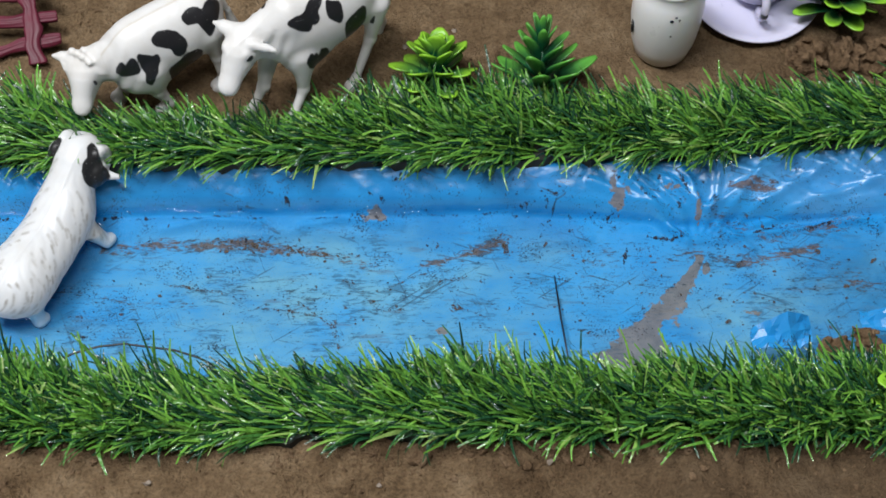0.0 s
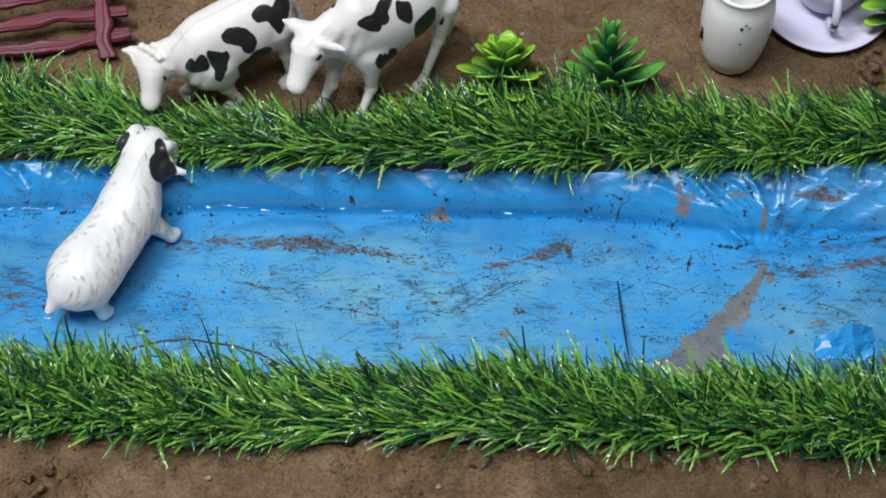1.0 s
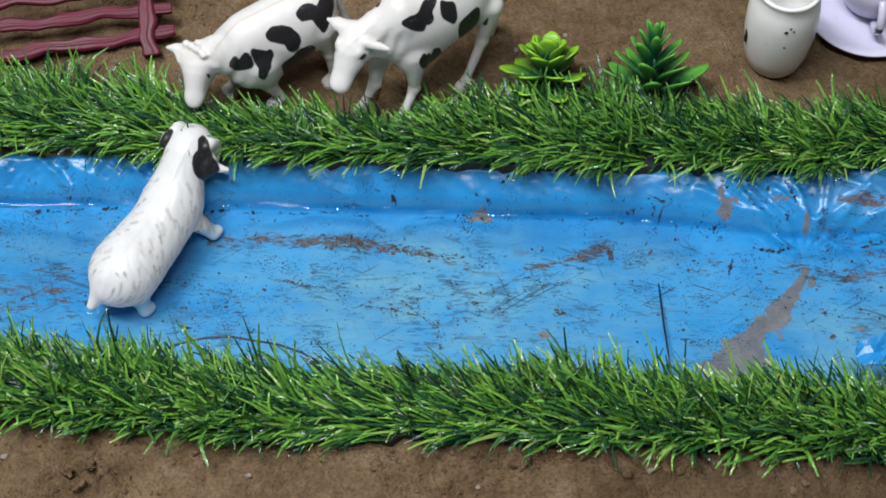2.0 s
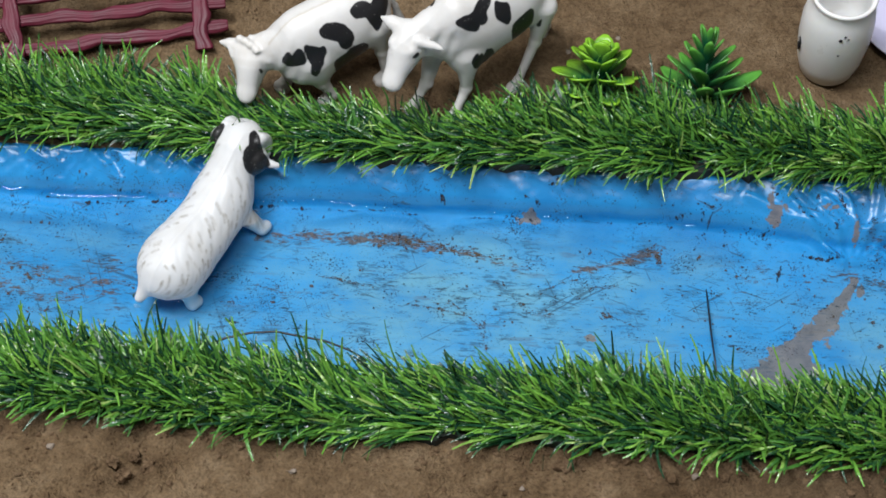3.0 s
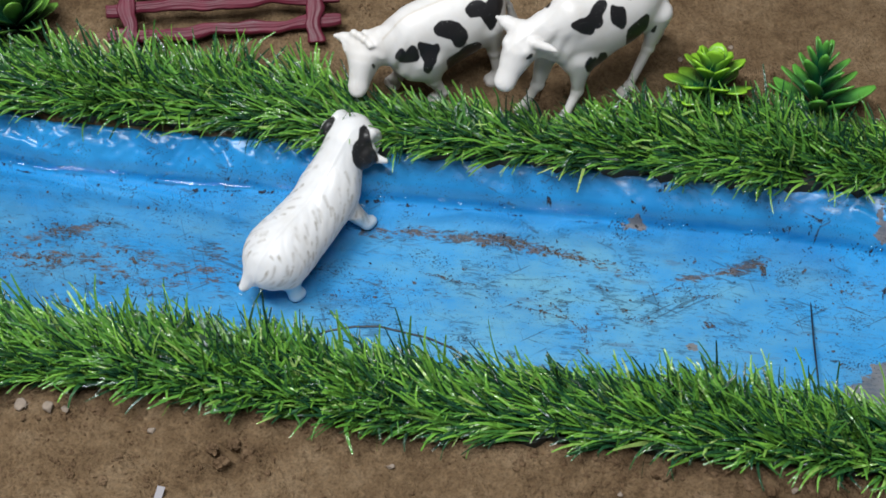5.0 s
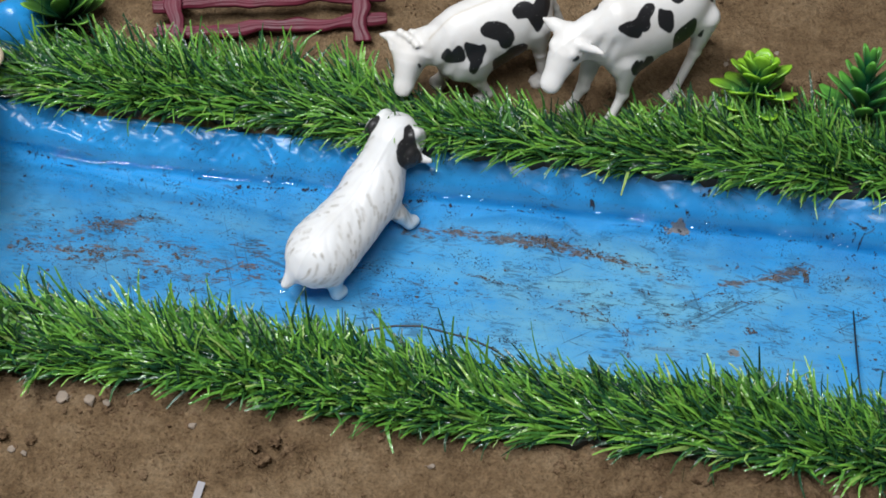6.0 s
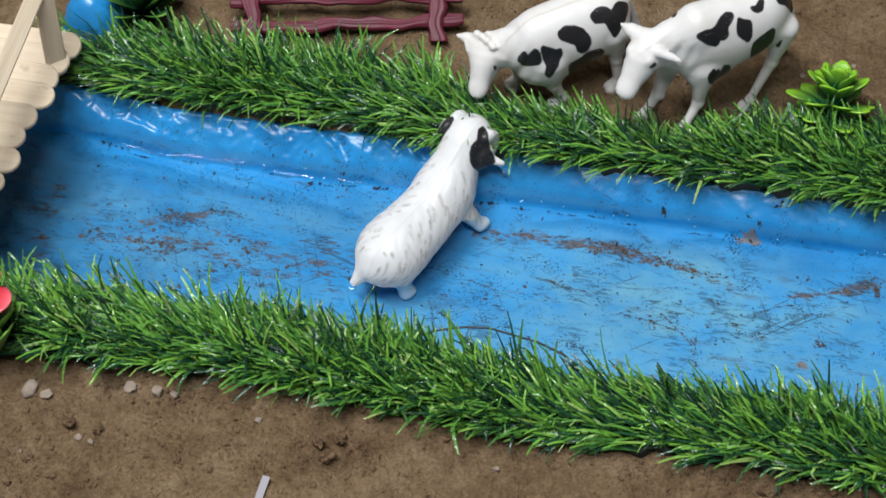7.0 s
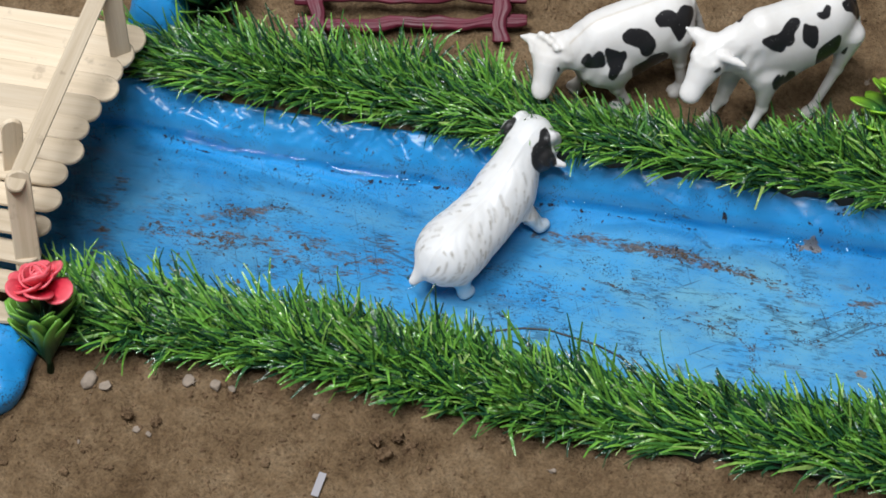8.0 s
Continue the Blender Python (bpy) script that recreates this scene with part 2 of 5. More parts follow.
def wood_material():
    n = Nodes("craft_stick_wood")
    info = n.node("ShaderNodeObjectInfo")
    shift = n.node("ShaderNodeVectorMath")
    shift.operation = "ADD"
    comb = n.node("ShaderNodeCombineXYZ")
    n.link(n.math("MULTIPLY", info.outputs["Random"], 3.0), comb.inputs[1])
    n.link(n.coords(), shift.inputs[0])
    n.link(comb.outputs[0], shift.inputs[1])
    grain = n.noise(260, 5, 0.6, vec=shift.outputs[0], stretch=(0.08, 1.6, 1))
    fine = n.noise(1500, 3, 0.6, vec=shift.outputs[0], stretch=(0.06, 1.5, 1))
    base = n.ramp(grain, [(0.25, (0.52, 0.41, 0.265)), (0.5, (0.63, 0.51, 0.355)), (0.75, (0.69, 0.585, 0.43))])
    base = n.mix(n.math("MULTIPLY", fine, 0.16), base, (0.30, 0.22, 0.14))
    spots = n.ramp(n.noise(140, 4, 0.6, vec=shift.outputs[0]), [(0.62, (0, 0, 0)), (0.72, (1, 1, 1))])
    base = n.mix(n.math("MULTIPLY", spots, 0.4), base, (0.2, 0.14, 0.09))
    hue = n.node("ShaderNodeHueSaturation")
    n.link(n.math("ADD", 0.78, n.math("MULTIPLY", info.outputs["Random"], 0.34)), hue.inputs["Value"])
    hue.inputs["Saturation"].default_value = 0.9
    n.link(base, hue.inputs["Color"])
    n.put(Base_Color=hue.outputs[0], Roughness=0.7)
    n.bump(fine, 0.25, 0.0005)
    return n.mat


WOOD = wood_material()


def water_material():
    """Clear shallow water: what lies below shows through, the top mirrors the lamps."""
    n = Nodes("clear_water")
    clear = n.node("ShaderNodeBsdfTransparent")
    clear.inputs[0].default_value = (0.90, 0.95, 0.97, 1)
    gloss = n.node("ShaderNodeBsdfGlossy")
    gloss.inputs["Roughness"].default_value = 0.03
    fres = n.node("ShaderNodeFresnel")
    fres.inputs["IOR"].default_value = 1.33
    b = n.node("ShaderNodeBump")
    b.inputs["Strength"].default_value, b.inputs["Distance"].default_value = 0.03, 0.0004
    n.link(n.noise(40, 2, 0.5), b.inputs["Height"])
    n.link(b.outputs[0], gloss.inputs["Normal"])
    mixed = n.node("ShaderNodeMixShader")
    n.link(fres.outputs[0], mixed.inputs[0])
    n.link(clear.outputs[0], mixed.inputs[1])
    n.link(gloss.outputs[0], mixed.inputs[2])
    n.link(mixed.outputs[0], n.out.inputs[0])
    return n.mat


WATER = water_material()

# ---------------------------------------------------------------- mesh helpers


def mesh_of(name, verts, faces, material, smooth=True, attrs=None):
    me = bpy.data.meshes.new(name)
    me.from_pydata([tuple(v) for v in verts], [], [tuple(f) for f in faces])
    me.materials.append(material)
    if smooth:
        me.polygons.foreach_set("use_smooth", [True] * len(me.polygons))
    for key, values in (attrs or {}).items():
        me.attributes.new(key, "FLOAT", "POINT").data.foreach_set("value", np.asarray(values, dtype=np.float32))
    me.update()
    return me


def thing(name, mesh=None, at=None, label="", category="", group="", kind=""):
    ob = new(name, mesh)
    if at is not None:
        ob.matrix_world = at
    return tagged(ob, label, category, group, kind)


def part(name, mesh, parent, label="", at=None):
    ob = new(name, mesh)
    ob.parent = parent
    if at is not None:
        ob.matrix_basis = at
    if label:
        ob["label"] = label
    return ob


def grid_mesh(name, xs, ys, zfun, material, attrs=None):
    X, Y = np.meshgrid(xs, ys, indexing="ij")
    Z = zfun(X, Y)
    verts = np.stack([X, Y, Z], -1).reshape(-1, 3)
    nx, ny = len(xs), len(ys)
    i = np.arange(nx * ny).reshape(nx, ny)
    faces = np.stack([i[:-1, :-1], i[1:, :-1], i[1:, 1:], i[:-1, 1:]], -1).reshape(-1, 4)
    return mesh_of(name, verts.tolist(), faces.tolist(), material, True, {k: f(X, Y, Z).ravel() for k, f in (attrs or {}).items()})


def smooth_noise(seed, cells=64):
    """A tileable value noise in two dimensions, as a function of arrays."""
    table = np.random.RandomState(seed).rand(cells, cells)

    def f(x, y):
        xi, yi = np.floor(x).astype(int), np.floor(y).astype(int)
        u, v = x - xi, y - yi
        u, v = u * u * (3 - 2 * u), v * v * (3 - 2 * v)
        a, b = table[xi % cells, yi % cells], table[(xi + 1) % cells, yi % cells]
        c, d = table[xi % cells, (yi + 1) % cells], table[(xi + 1) % cells, (yi + 1) % cells]
        return (a * (1 - u) + b * u) * (1 - v) + (c * (1 - u) + d * u) * v - 0.5

    return f


N1, N2, N3 = smooth_noise(3), smooth_noise(11), smooth_noise(23)


def skin(field, lo, hi, step):
    """Vertices and quads of the surface where field(x, y, z) is zero (negative inside)."""
    ax = [np.arange(lo[k], hi[k] + step, step) for k in range(3)]
    X, Y, Z = np.meshgrid(*ax, indexing="ij")
    V = field(X, Y, Z)
    inside = V < 0
    shape = [n - 1 for n in V.shape]
    total, count = np.zeros((*shape, 3)), np.zeros(shape)
    corners = [(i, j, k) for i in (0, 1) for j in (0, 1) for k in (0, 1)]

    def cut(c):
        return tuple(slice(c[k], c[k] + shape[k]) for k in range(3))

    for a in corners:
        for k in range(3):
            if a[k]:
                continue
            b = tuple(1 if m == k else a[m] for m in range(3))
            va, vb = V[cut(a)], V[cut(b)]
            cross = (va < 0) != (vb < 0)
            t = np.where(cross, va / np.where(va == vb, 1, va - vb), 0)
            for m in range(3):
                total[..., m] += np.where(cross, a[m] + (t if m == k else 0), 0)
            count += cross
    live = count > 0
    index = -np.ones(shape, int)
    index[live] = np.arange(live.sum())
    cell = np.argwhere(live)
    verts = (cell + total[live] / count[live][:, None]) * step + np.array(lo)
    faces = []
    for k in range(3):
        p, q = [m for m in range(3) if m != k]
        first = [slice(1, -1)] * 3
        first[k] = slice(0, -1)
        second = list(first)
        second[k] = slice(1, None)
        s0, s1 = inside[tuple(first)], inside[tuple(second)]
        for flip, where in ((False, s0 & ~s1), (True, ~s0 & s1)):
            at = np.argwhere(where) + np.array([0 if m == k else 1 for m in range(3)])
            if not len(at):
                continue
            quad = []
            for dp, dq in ((0, 0), (1, 0), (1, 1), (0, 1)):
                c = at.copy()
                c[:, p] -= dp
                c[:, q] -= dq
                quad.append(index[c[:, 0], c[:, 1], c[:, 2]])
            quad = np.stack(quad, 1)
            if flip != (k == 1):
                quad = quad[:, ::-1]
            faces.append(quad)
    return verts, np.concatenate(faces)


def cone(X, Y, Z, a, ra, b, rb):
    """Distance to a limb that tapers from a to b."""
    a, b = np.array(a, float), np.array(b, float)
    d = b - a
    h = np.clip(((X - a[0]) * d[0] + (Y - a[1]) * d[1] + (Z - a[2]) * d[2]) / max(d @ d, 1e-12), 0, 1)
    return np.sqrt((X - a[0] - h * d[0]) ** 2 + (Y - a[1] - h * d[1]) ** 2 + (Z - a[2] - h * d[2]) ** 2) - (ra + (rb - ra) * h)


def egg(X, Y, Z, c, r, turn=None):
    """Rough distance to an ellipsoid; turn: a 3 x 3 rotation."""
    P = np.stack([X - c[0], Y - c[1], Z - c[2]], -1)
    if turn is not None:
        P = P @ np.array(turn)
    r = np.array(r, float)
    k0 = np.sqrt(((P / r) ** 2).sum(-1))
    k1 = np.sqrt(((P / r**2) ** 2).sum(-1)) + 1e-9
    return k0 * (k0 - 1) / k1


def blend(a, b, k):
    h = np.clip(0.5 + 0.5 * (b - a) / k, 0, 1)
    return b + (a - b) * h - k * h * (1 - h)


def tube(points, radii, sides=8, closed_ends=True):
    """Verts and faces of a tube along points."""
    pts = [Vector(p) for p in points]
    verts, faces = [], []
    up = Vector((0, 0, 1))
    for n, p in enumerate(pts):
        d = (pts[min(n + 1, len(pts) - 1)] - pts[max(n - 1, 0)]).normalized()
        side = d.cross(up)
        side = side.normalized() if side.length > 1e-4 else Vector((1, 0, 0))
        other = side.cross(d)
        r = radii[n] if hasattr(radii, "__len__") else radii
        for s in range(sides):
            a = 2 * math.pi * s / sides
            verts.append(p + (side * math.cos(a) + other * math.sin(a)) * r)
    for n in range(len(pts) - 1):
        for s in range(sides):
            t = (s + 1) % sides
            faces.append((n * sides + s, n * sides + t, (n + 1) * sides + t, (n + 1) * sides + s))
    if closed_ends:
        faces.append(tuple(reversed(range(sides))))
        faces.append(tuple(range((len(pts) - 1) * sides, len(pts) * sides)))
    return [tuple(v) for v in verts], faces


def lathe(profile, sides=48):
    """Verts and faces turned from (radius, height) pairs."""
    verts, faces = [], []
    for r, z in profile:
        for s in range(sides):
            a = 2 * math.pi * s / sides
            verts.append((r * math.cos(a), r * math.sin(a), z))
    for n in range(len(profile) - 1):
        for s in range(sides):
            t = (s + 1) % sides
            faces.append((n * sides + s, n * sides + t, (n + 1) * sides + t, (n + 1) * sides + s))
    return verts, faces


# ---------------------------------------------------------------- the room that closes the place
def box_mesh(name, sx, sy, sz, material):
    v = [(x * sx / 2, y * sy / 2, z * sz / 2) for x in (-1, 1) for y in (-1, 1) for z in (-1, 1)]
    f = [(0, 1, 3, 2), (4, 6, 7, 5), (0, 4, 5, 1), (2, 3, 7, 6), (0, 2, 6, 4), (1, 5, 7, 3)]
    return mesh_of(name, v, f, material, False)


for name, sx, sy, sz, x, y, z in (
    ("wall_north", 3.2, 0.1, 2.7, 0, 1.65, 1.25),
    ("wall_south", 3.2, 0.1, 2.7, 0, -1.65, 1.25),
    ("wall_west", 0.1, 3.2, 2.7, -1.65, 0, 1.25),
    ("wall_east", 0.1, 3.2, 2.7, 1.65, 0, 1.25),
    ("ceiling", 3.4, 3.4, 0.1, 0, 0, 2.65),
):
    thing(name, box_mesh(name, sx, sy, sz, PLASTER), pose(x, y, z), "plain pale painted room surface", "ceiling" if name == "ceiling" else "wall", kind="structure")

# ---------------------------------------------------------------- soil, river bed and water
BANK_NEAR, BED, WATER_Z = -0.041, -0.0223, -0.013


def far_edge(x):
    """Where the far lip of the river runs."""
    return np.interp(x, [-0.30, -0.26, -0.225, -0.184, -0.144, -0.1035, -0.06, 0.0, 0.09, 0.157, 0.20], [0.047, 0.046, 0.0425, 0.042, 0.0432, 0.0438, 0.0442, 0.0438, 0.046, 0.052, 0.056]) + 0.0004 * np.sin(x * 120)


def near_edge(x):
    return BANK_NEAR + 0.0015 * np.sin(x * 33 + 1) + np.interp(x, [-0.30, 0.05, 0.12, 0.18, 0.25], [0.002, -0.002, 0.004, 0.012, 0.016])


def trench(X, Y):
    """Height of the river's profile without creases: a rolled lip, a steep step at the water's edge, a slope, a flat bed."""
    s = (far_edge(X) - Y) / np.interp(X, [-0.3, 0.03, 0.09, 0.2], [1.0, 1.0, 1.7, 2.2])
    far = np.interp(s, [-0.006, 0.0, 0.003, 0.0062, 0.0080, 0.0089, 0.0095, 0.0103, 0.0122, 0.0155, 0.0190, 0.0225], [-0.0040, -0.0010, -0.0032, -0.0058, -0.0076, -0.0098, -0.0121, -0.0153, -0.0163, -0.0182, -0.0207, BED])
    n = Y - near_edge(X)
    near = np.interp(n, [-0.006, 0.0, 0.004, 0.009, 0.015, 0.021], [-0.002, 0.0008, -0.002, -0.0125, -0.0205, BED])
    return np.maximum(far, near)


def soil_height(X, Y):
    h = 0.0022 * N1(X * 30, Y * 30) + 0.0024 * N2(X * 90, Y * 90) + 0.0015 * N3(X * 240, Y * 240) + 0.0010 * np.maximum(N1(X * 420, Y * 420), -0.1) + 0.0006 * N1(X * 620, Y * 620)
    # a few dug marks and crumbly mounds
    for x, y, r, d in ((-0.139, -0.080, 0.006, -0.0035), (-0.132, -0.082, 0.004, 0.002), (-0.222, -0.088, 0.007, -0.0016), (-0.205, -0.073, 0.010, 0.0014), (0.03, -0.069, 0.016, 0.0025), (0.088, -0.066, 0.02, 0.003), (-0.03, 0.086, 0.02, 0.001)):
        q = ((X - x) ** 2 + (Y - y) ** 2) / r**2
        h += d * np.exp(-q) * (1 + 1.2 * N2(X * 420, Y * 420))
    inside = (Y < far_edge(X) + 0.002) & (Y > near_edge(X) - 0.002)
    inside &= (X > -0.33) & (X < 0.24)
    h = np.where(inside, np.minimum(h, trench(X, Y) - 0.004), h)
    return h


def spaced(lo, hi, fine_lo, fine_hi, step, coarse):
    return np.concatenate([np.arange(lo, fine_lo, coarse), np.arange(fine_lo, fine_hi, step), np.arange(fine_hi, hi + coarse, coarse)])


def darker_soil(X, Y, Z):
    """Where the soil is made darker: towards +x, most on the near side."""
    return np.clip((X + 0.02 + 0.08 * N1(X * 14, Y * 22)) / 0.16, 0, 1) * np.interp(Y, [-0.06, 0.05], [1.0, 0.6]) * np.clip((0.7 - X) / 0.4, 0, 1) * np.clip((0.6 - np.abs(Y)) / 0.4, 0, 1)


ground = thing("ground", grid_mesh("ground", spaced(-1.7, 1.7, -0.32, 0.22, 0.0016, 0.1), spaced(-1.7, 1.7, -0.125, 0.19, 0.0016, 0.1), soil_height, SOIL, {"darker": darker_soil}), label="bare brown sandy soil of a model farm", category="ground", kind="structure")


def near_line(X, Y, points, width):
    """1 on a line through points, falling to 0 at its width."""
    best = np.full(X.shape, 9.0)
    for (ax, ay), (bx, by) in zip(points, points[1:]):
        d2 = (bx - ax) ** 2 + (by - ay) ** 2
        h = np.clip(((X - ax) * (bx - ax) + (Y - ay) * (by - ay)) / d2, 0, 1)
        best = np.minimum(best, np.hypot(X - ax - h * (bx - ax), Y - ay - h * (by - ay)))
    return np.clip(1 - best / width, 0, 1)


def liner_height(X, Y):
    z = trench(X, Y)
    f = far_edge(X)
    bank = np.exp(-(((Y - f + 0.004) / 0.0055) ** 2))
    rumpled = np.interp(X, [-0.3, -0.13, -0.10, 0.05, 0.08], [1.0, 1.0, 0.12, 0.12, 0.6])
    z += bank * (0.0030 * (0.3 + 0.7 * rumpled) * N1(X * 95, Y * 60) + 0.0012 * rumpled * N2(X * 210, Y * 150))
    z += bank * rumpled * 0.0060 * (0.2 - np.abs(N3(X * 130 + Y * 160, Y * 120)))
    z += bank * rumpled * 0.0024 * (0.2 - np.abs(N1(X * 290 - Y * 240, Y * 260 + X * 90)))
    z += bank * rumpled * 0.0007 * (0.2 - np.abs(N2(X * 520 + Y * 300, Y * 480 - X * 160)))
    # a low second fold under water
    z += 0.0005 * np.exp(-(((Y - f + 0.0185 + 0.0025 * np.sin(X * 38)) / 0.0016) ** 2)) * (X < 0.06)
    for line in (((-0.2592, 0.0309), (-0.2383, 0.0305), (-0.2083, 0.0265), (-0.1832, 0.0242)), ((-0.2171, 0.0201), (-0.2006, 0.0195), (-0.1778, 0.0178)), ((-0.2092, 0.0301), (-0.1776, 0.0264), (-0.1544, 0.0227)), ((-0.0910, 0.0291), (-0.0756, 0.0320), (-0.0574, 0.0310)), ((-0.0436, 0.0300), (-0.0281, 0.0325), (-0.0080, 0.0300))):
        z += 0.0011 * near_line(X, Y, line, 0.0022) ** 1.3
    z += 0.0007 * N3(X * 60, Y * 140) + 0.0003 * N2(X * 240, Y * 420)
    right = np.clip((X - 0.05) / 0.08, 0, 1)
    z += right * (0.0020 * N2(X * 70 + 9, Y * 80) * (Y > -0.02) + 0.0009 * N3(X * 190, Y * 170))
    for line in (((0.085, 0.040), (0.115, 0.020)), ((0.100, 0.047), (0.160, 0.028)), ((0.120, 0.050), (0.168, 0.038)), ((0.070, 0.042), (0.092, 0.022)), ((0.133, 0.050), (0.098, 0.030)), ((0.150, 0.048), (0.190, 0.020))):
        z += 0.0020 * near_line(X, Y, line, 0.0032) ** 1.5
    # folds that fan out from where the sheet is pinched
    fan = np.zeros(X.shape)
    for fx, fy in ((0.058, 0.040), (0.076, 0.042), (0.090, 0.045), (0.104, 0.046), (0.121, 0.046), (0.142, 0.045), (0.165, 0.042), (0.185, 0.034)):
        fan = np.maximum(fan, near_line(X, Y, ((0.093 + 0.07 * (fx - 0.06), 0.023), ((0.097 + fx) / 2 + 0.002, (0.020 + fy) / 2 + 0.002), (fx, fy)), 0.0019))
    z += 0.0015 * fan
    nb = np.exp(-(((Y - near_edge(X) - 0.008) / 0.008) ** 2))
    z += nb * 0.002 * N3(X * 90, Y * 60)
    return z


def silt_amount(X, Y, Z):
    return np.clip(1 - (Z - BED) / 0.008, 0, 1) * np.clip(0.8 + 0.9 * N1(X * 26, Y * 40), 0.15, 1) * np.interp(X, [-0.26, -0.18, -0.10], [0.7, 0.75, 1.0])


def dirt_shade_amount(X, Y, Z):
    # Strongest under the bridge and at the right end, where the bed is shaded.
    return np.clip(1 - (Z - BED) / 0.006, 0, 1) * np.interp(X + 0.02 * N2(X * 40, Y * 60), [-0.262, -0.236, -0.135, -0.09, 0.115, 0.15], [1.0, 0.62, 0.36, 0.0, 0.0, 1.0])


def milk_sheen_amount(X, Y, Z):
    """Where the sheet looks milky: it lies double at the pinched far corner; along the near side a narrow sheen is
    painted.
    """
    far = np.clip((X - 0.092) / 0.012, 0, 1) * np.clip((Y - 0.034 + 0.05 * (X - 0.10) + 0.010 * N2(X * 60, Y * 40)) / 0.003, 0, 1)
    up = Y - near_edge(X)
    near_sheen = np.exp(-(((up - 0.0105 - 0.0015 * np.sin(X * 60)) / 0.0022) ** 2)) * np.clip(0.55 + 1.4 * N1(X * 38, Y * 0 + 2.0), 0, 1) * np.interp(X, [-0.09, -0.06, 0.04, 0.06], [0, 1, 1, 0])
    return np.clip(0.8 * far + near_sheen, 0, 1)


def mud_amount(X, Y, Z):
    low = np.clip(1 - (Z - BED) / 0.010, 0, 1)
    m = 0.62 * near_line(X, Y, [(-0.112, 0.0235), (-0.085, 0.0245), (-0.062, 0.0243), (-0.040, 0.0225), (-0.018, 0.0175)], 0.0048)
    m = np.maximum(m, 0.66 * near_line(X, Y, [(-0.070, 0.0245), (-0.045, 0.0230), (-0.020, 0.0180)], 0.0022))
    m = np.maximum(m, 0.6 * near_line(X, Y, [(0.0, 0.0165), (0.014, 0.021), (0.03, 0.026)], 0.004))
    m = np.maximum(m, 0.55 * near_line(X, Y, [(-0.232, 0.006), (-0.215, 0.013), (-0.205, 0.0145)], 0.007))
    m = np.maximum(m, 0.55 * near_line(X, Y, [(-0.248, -0.003), (-0.225, -0.001), (-0.212, 0.001)], 0.006))
    m = np.maximum(m, 0.46 * near_line(X, Y, [(-0.24, 0.002), (-0.15, 0.002)], 0.026))
    m = np.maximum(m, 0.28 * near_line(X, Y, [(-0.12, 0.004), (0.02, 0.0)], 0.02))
    m = np.maximum(m, 0.36 * near_line(X, Y, [(0.06, 0.014), (0.11, 0.02), (0.17, 0.006)], 0.02))
    m = np.maximum(m, 0.5 * near_line(X, Y, [(0.102, 0.030), (0.122, 0.024), (0.150, 0.030)], 0.005))
    m = np.maximum(m, 0.9 * near_line(X, Y, [(0.107, 0.0385), (0.122, 0.0375)], 0.003))
    m = np.maximum(m, 0.7 * near_line(X, Y, [(0.112, 0.016), (0.138, 0.020)], 0.004))
    m = np.maximum(m, 0.45 * near_line(X, Y, [(-0.262, -0.02), (-0.262, 0.02)], 0.014))
    return np.maximum(m, 0.14 * low)


def grey_amount(X, Y, Z):
    t = np.clip((0.0165 - Y) / 0.036, 0, 1)
    axis = 0.0965 - 0.026 * t
    g = np.clip(1.0 - np.abs(X - axis) / (0.0022 + 0.0145 * t), 0, 1) ** 0.6 * ((Y < 0.019) & (Y > -0.028))
    # a bare blue gap in the wedge
    g = g - 0.8 * np.clip(1 - np.hypot((X - 0.083) / 0.004, (Y + 0.010) / 0.006), 0, 1)
    for x, y, rx, ry, s in ((0.068, 0.036, 0.005, 0.004, 0.75), (0.066, 0.040, 0.002, 0.005, 0.7), (0.087, 0.0375, 0.004, 0.003, 0.6), (0.0985, 0.014, 0.002, 0.003, 0.8), (-0.017, 0.0325, 0.006, 0.0022, 0.75), (0.096, 0.031, 0.002, 0.007, 0.6), (0.006, -0.010, 0.004, 0.002, 0.7), (0.114, -0.003, 0.006, 0.002, 0.6)):
        g = np.maximum(g, s * np.clip(1.3 - np.hypot((X - x) / rx, (Y - y) / ry), 0, 1))
    return g


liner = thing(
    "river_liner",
    grid_mesh("river_liner", np.arange(-0.315, 0.215, 0.0009), np.arange(-0.047, 0.066, 0.0006), lambda X, Y: np.where((Y > far_edge(X) + 0.006) | (Y < near_edge(X) - 0.006), -0.006, liner_height(X, Y)), LINER, {"milk_sheen": milk_sheen_amount, "dirt_shade": dirt_shade_amount, "under": lambda X, Y, Z: np.clip((WATER_Z + 0.0004 - Z) / 0.0006, 0, 1), "silt": silt_amount, "mud": mud_amount, "grey": grey_amount}),
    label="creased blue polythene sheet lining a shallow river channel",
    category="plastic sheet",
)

# ---------------------------------------------------------------- turf strips


# Grass kept short at hooves and jar, and before them for the camera's view.
SHORT_GRASS = ((-0.046, 0.0570), (-0.060, 0.0600), (-0.027, 0.0720), (-0.093, 0.0630), (-0.046, 0.0625), (-0.061, 0.0660), (-0.026, 0.0790), (-0.093, 0.0690), (-0.0735, 0.0790), (0.0866, 0.0850))


